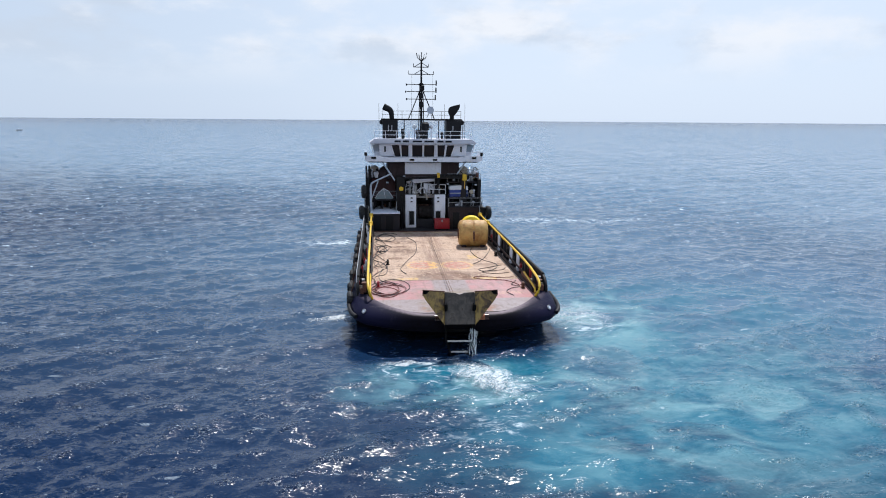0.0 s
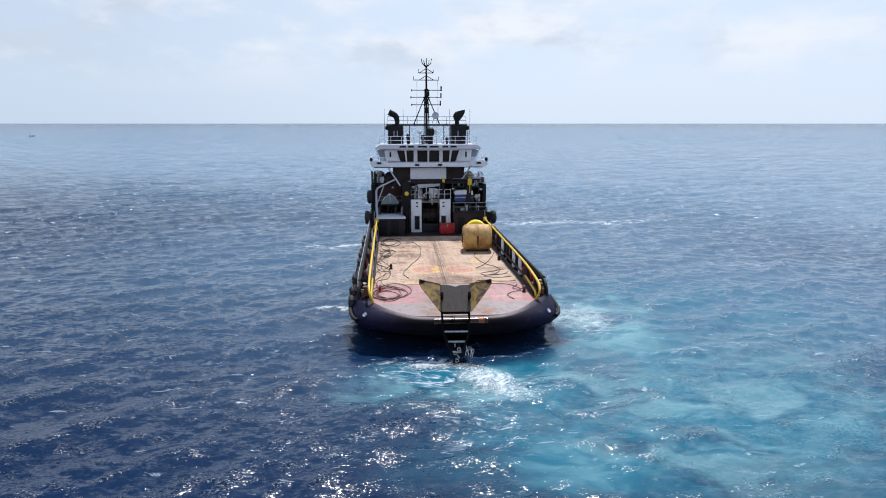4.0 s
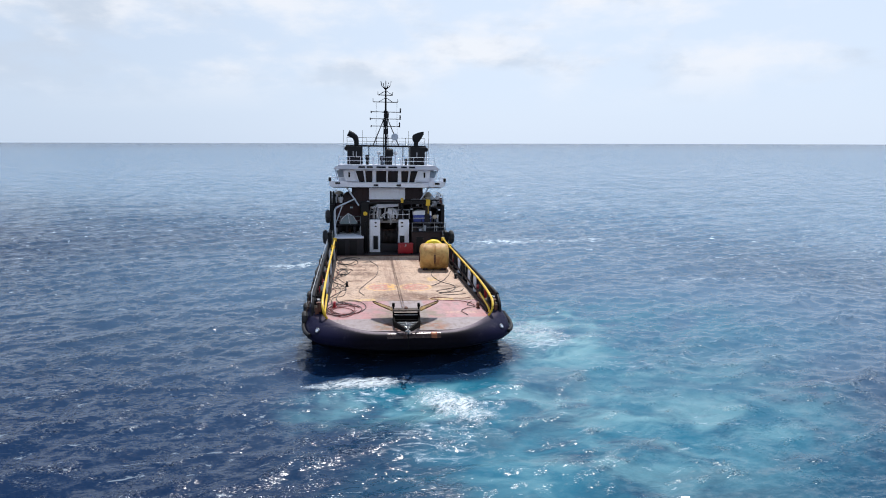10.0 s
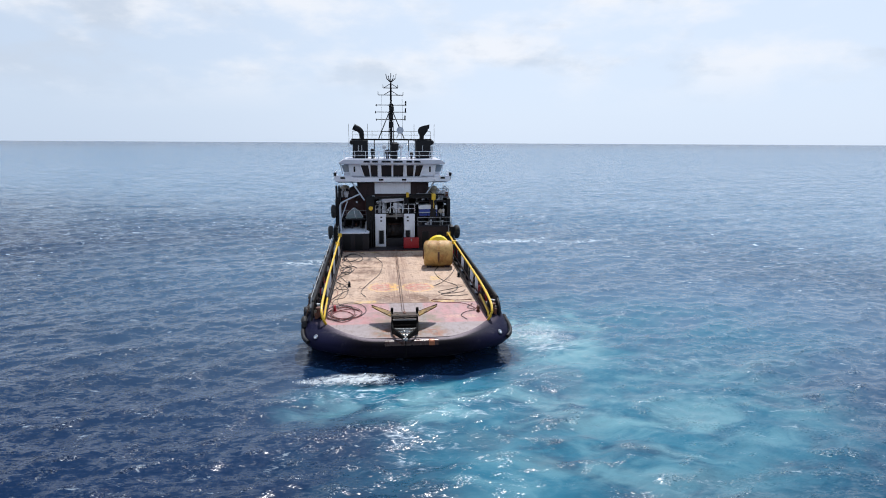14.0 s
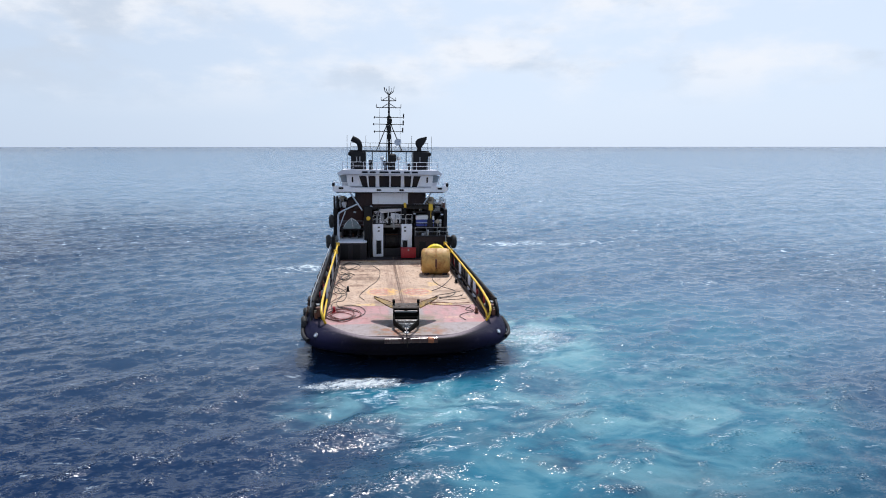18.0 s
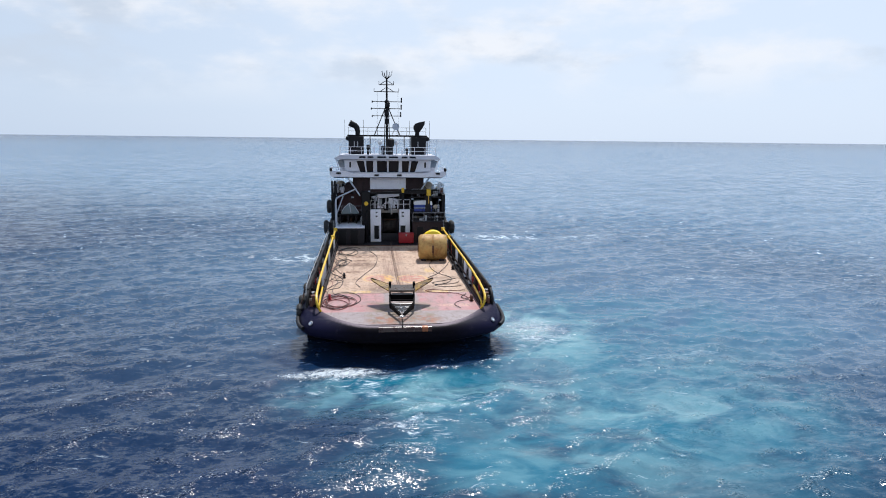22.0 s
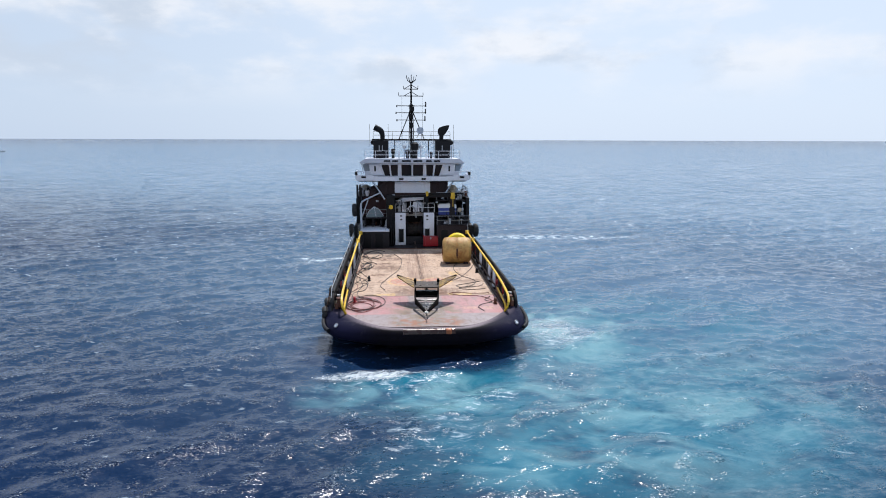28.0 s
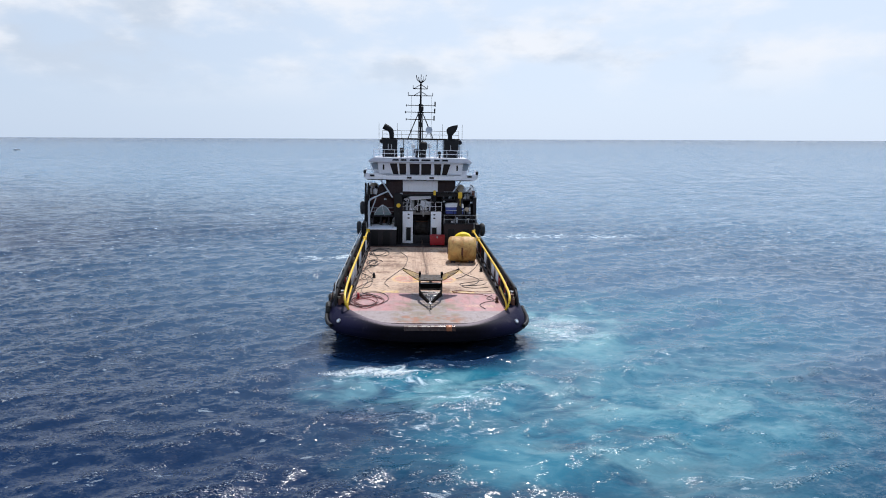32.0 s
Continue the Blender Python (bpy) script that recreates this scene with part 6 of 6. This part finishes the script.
drain = new("draining_water")
dr = random.Random(9)
for k in range(7):
    x, y = 0.55 + dr.gauss(0, 0.16), -0.1 - dr.uniform(0, 0.3)
    pts = [(x, y, dr.uniform(-0.2, 0.1))]
    for j in range(1, 9):
        pts.append((x + dr.gauss(0, 0.045), y - 0.03 * j, pts[0][2] - 0.26 * j + dr.uniform(-0.04, 0.04)))
    part("trickle", tube(B(), pts, 0.012, 5, r_end=dr.uniform(0.015, 0.03)), "foam", drain)
for k in range(150):
    p = (0.58 + dr.gauss(0, 0.24), -0.25 + dr.gauss(0, 0.14), -dr.uniform(0.0, 2.2))
    bm = B()
    bmesh.ops.create_icosphere(bm, subdivisions=1, radius=dr.uniform(0.008, 0.022), matrix=Matrix.Translation(p))
    part("drop", bm, "foam", drain)
tagged(drain, "white water draining off the lifted anchor", "water")
DRAIN = [(0, pose(0.05, -2.9, 1.55)), (1, pose(0.0, -2.9, 1.6)), (2, pose(-0.05, -2.75, 1.75)), (3, pose(-0.1, -2.7, 2.0)), (3.5, pose(-0.1, -2.7, 1.6)), (5.5, pose(-0.1, -2.7, -3.0)), (32, pose(-0.1, -2.7, -3.0))]


def over_roller(x, lean, back):
    """The anchor drawn over the stern roller: lean in degrees, back: how much of it is still aft of the roller."""
    a = radians(lean)
    y, z = -1.78 - 0.42 * math.sin(a), 1.88 + 0.42 * math.cos(a)
    return pose(x, y - back * math.cos(a), z - back * math.sin(a), lean, 0, -3)


ANCHOR = [(0, over_roller(-0.25, 76, 3.75)), (1, over_roller(-0.28, 74, 3.75)), (2, over_roller(-0.32, 71, 3.72)), (3, over_roller(-0.4, 66, 3.65)), (3.5, over_roller(-0.45, 60, 3.55)),
          (4.5, over_roller(-0.5, 36, 3.3)), (5.5, over_roller(-0.5, 12, 3.15)), (6.2, over_roller(-0.5, 5, 3.0)), (7, over_roller(-0.48, -5, 2.9)), (8, pose(-0.5, -3.6, 2.38, -4, 0, -3)),
          (9, pose(-0.5, -3.2, 2.34, -3.5, 0, -3)), (14.5, pose(-0.42, -3.05, 2.34, -3, 0, -2)), (16.5, pose(-0.32, -2.3, 2.28, 1, 0, -3)), (20, pose(-0.22, -1.46, 2.28, 4, 0, -3)),
          (24, pose(-0.04, -0.03, 2.28, 5.5, 0, -2.8)), (28, pose(0.0, 0.96, 2.28, 6, 0, -3)), (32, pose(0.22, 2.69, 2.28, 6, 0, -2.3))]


def between(rows, t):
    for (a, m), (b, n) in zip(rows, rows[1:]):
        if a <= t <= b:
            return m.lerp(n, (t - a) / (b - a))
    return rows[-1][1]


def foam_patch(seed, rx, ry, bend=0.0, high=0.1, clots=500, dense=0.8):
    """Churned white water: a low ragged swelling with loose clots round it."""
    fr = random.Random(seed)
    ob = new("foam_patch")
    bm = B()
    n, rows = 30, []
    for i in range(n + 1):
        row = []
        for j in range(n + 1):
            u, v = 2 * i / n - 1, 2 * j / n - 1
            r = min(1.0, math.hypot(u, v))
            z = 0.12 + high * (1 - r * r) + 0.05 * math.sin(u * rx * 3.1 + seed) * math.sin(v * ry * 4.3 + 2 * seed) * (1 - r)
            row.append(bm.verts.new((u * rx, v * ry + bend * (u * rx) ** 2, z)))
        rows.append(row)
    for p, q in zip(rows, rows[1:]):
        for j in range(n):
            bm.faces.new((p[j], q[j], q[j + 1], p[j + 1]))
    part("swelling", bm, spume(rx, ry, dense), ob)
    bm = B()
    for k in range(clots):
        x, y = fr.gauss(0, 0.26) * rx, fr.gauss(0, 0.26) * ry
        size = 0.012 + 0.045 * fr.random() ** 3
        hub = bm.verts.new((x, y + bend * x * x, 0.13 + high * fr.random() * 0.8 + size * 0.4))
        rim = [bm.verts.new((x + size * 1.7 * fr.uniform(0.6, 1.3) * math.cos(a), y + bend * x * x + size * fr.uniform(0.6, 1.3) * math.sin(a), hub.co.z - size)) for a in (0, 1.05, 2.1, 3.15, 4.2, 5.25)]
        for i in range(6):
            bm.faces.new((rim[i], rim[(i + 1) % 6], hub))
    part("clots", bm, "foam", ob)
    return tagged(ob, "white churned foam on the water behind the stern", "foam", kind="stuff")


FOAM_A = [(t, pose(x, y, z, 0, 0, 33)) for t, x, y, z in ((0, 1.0, -7.2, 0), (3.5, 1.2, -7.6, 0), (5.5, 1.2, -7.5, 0), (8, 1.3, -7.9, 0), (11, 2.0, -8.8, -0.15), (14, 2.4, -9.4, -0.55), (16.5, 2.6, -9.8, -0.9), (32, 2.6, -9.8, -0.9))]
FOAM_B = [(t, pose(x, y, z)) for t, x, y, z in ((0, -3.0, -4.5, -0.13), (3, -3.2, -4.2, -0.12), (6, -2.7, -4.6, -0.02), (8, -2.6, -4.7, 0), (11, -4.0, -4.4, 0), (14, -4.0, -4.1, 0.04), (17, -3.5, -4.4, 0), (22, -4.6, -4.4, 0), (28, -4.0, -4.9, -0.03), (32, -3.6, -5.2, 0))]
FOAM_C = [(t, pose(x, y, z)) for t, x, y, z in ((0, -9.4, 6.0, -0.2), (3.5, -9.8, 8.8, -0.3), (5.5, -10.2, 9.0, 0), (7, -11.0, 8.6, 0), (9.5, -12.0, 8.0, -0.5), (32, -12.0, 8.0, -0.5))]
FOAM_D = [(0, pose(10.0, 4.6, 0)), (32, pose(10.8, 3.8, 0, 0, 0, 20))]
FOAM = [(foam_patch(31, 2.0, 3.9, 0.0, 0.22, 600, 0.9), FOAM_A), (foam_patch(32, 4.6, 1.3, -0.04, 0.1, 350), FOAM_B),
        (foam_patch(33, 2.8, 1.6, 0.0, 0.15, 250), FOAM_C), (foam_patch(34, 4.2, 4.6, 0.0, 0.1, 120, 0.4), FOAM_D)]

# ---- a far fishing boat on the horizon ----
far_boat = new("fishing_boat")
part("hull", solid(B(), [(-2.8, 0.9), (-2.4, 0), (2.3, 0), (3.1, 1.3), (1.8, 1.0), (-0.9, 0.85)], 1, -0.9, 0.9), "grey", far_boat, "grey low hull")
part("cabin", box(B(), -1.6, 0.3, -0.6, 0.6, 0.8, 1.7, 0.08), "white", far_boat, "pale cabin")
part("mast", tube(B(), [(0.7, 0, 0.9), (0.7, 0, 2.4)], 0.05, 6), "grey", far_boat)
tagged(far_boat, "small distant fishing boat with a pale cabin", "boat")
far_boat_way = [(0, pose(-371, 657, -0.1, 0, 0, 20)), (32, pose(-405, 637, -0.1, 0, 0, 20))]

# ---- timber sheathing, plank by plank ----
PLANK, LONG = 0.243, 4.6
plank_mesh = finish(box(B(), -PLANK / 2 + 0.002, PLANK / 2 - 0.002, 0.002, LONG - 0.002, -0.02, 0.012), "plank", "timber", 0)
for i in range(50):
    for j in range(5):
        ob = new("plank", plank_mesh)
        ob.parent = deck
        ob.location = (-6.05 + PLANK * (i + 0.5), 7.52 + j * LONG, DECK + 0.001 * ((i * 7 + j * 3) % 5))
part("deck_edge", box(B(), -6.12, 6.12, 30.53, 30.7, DECK - 0.02, DECK + 0.07), "rust", deck, "rusty steel edge plate")


# ---- movement ----
def motions():
    walk(vessel, SHIP)
    for ob, local in RIDERS:
        walk(ob, [(t, m @ local) for t, m in SHIP])
    walk(anchor, [(t, m @ between(ANCHOR, t)) for t, m in SHIP])
    tow = []
    for t, m in SHIP:
        a = between(ANCHOR, t)
        p = a @ Vector((0, 4.9, 0.35))
        tow.append((t, m @ pose(p.x, p.y, max(DECK + 0.05, p.z - 0.75), 0, 0, math.degrees(math.atan2(p.x - 0.15, 34 - p.y)))))
    walk(wire, tow)
    hang = []
    for t, m in SHIP:
        droop = next(a + (b - a) * (t - u) / (v - u) for (u, a), (v, b) in zip(DROOP, DROOP[1:]) if u <= t <= v)
        hang.append((t, m @ Matrix.Translation(between(ANCHOR, t) @ Vector((0, -0.3, 0.34))) @ pose(0, 0, 0, -droop)))
    walk(tail, hang)
    walk(drain, [(t, m @ between(DRAIN, t)) for t, m in SHIP])
    walk(far_boat, far_boat_way)
    for patch, rows in FOAM:
        walk(patch, rows)
    walk(sea, [(0, pose(0, 0, 0)), (16, pose(9, -20, 0)), (32, pose(18, -40, 0))])


motions()
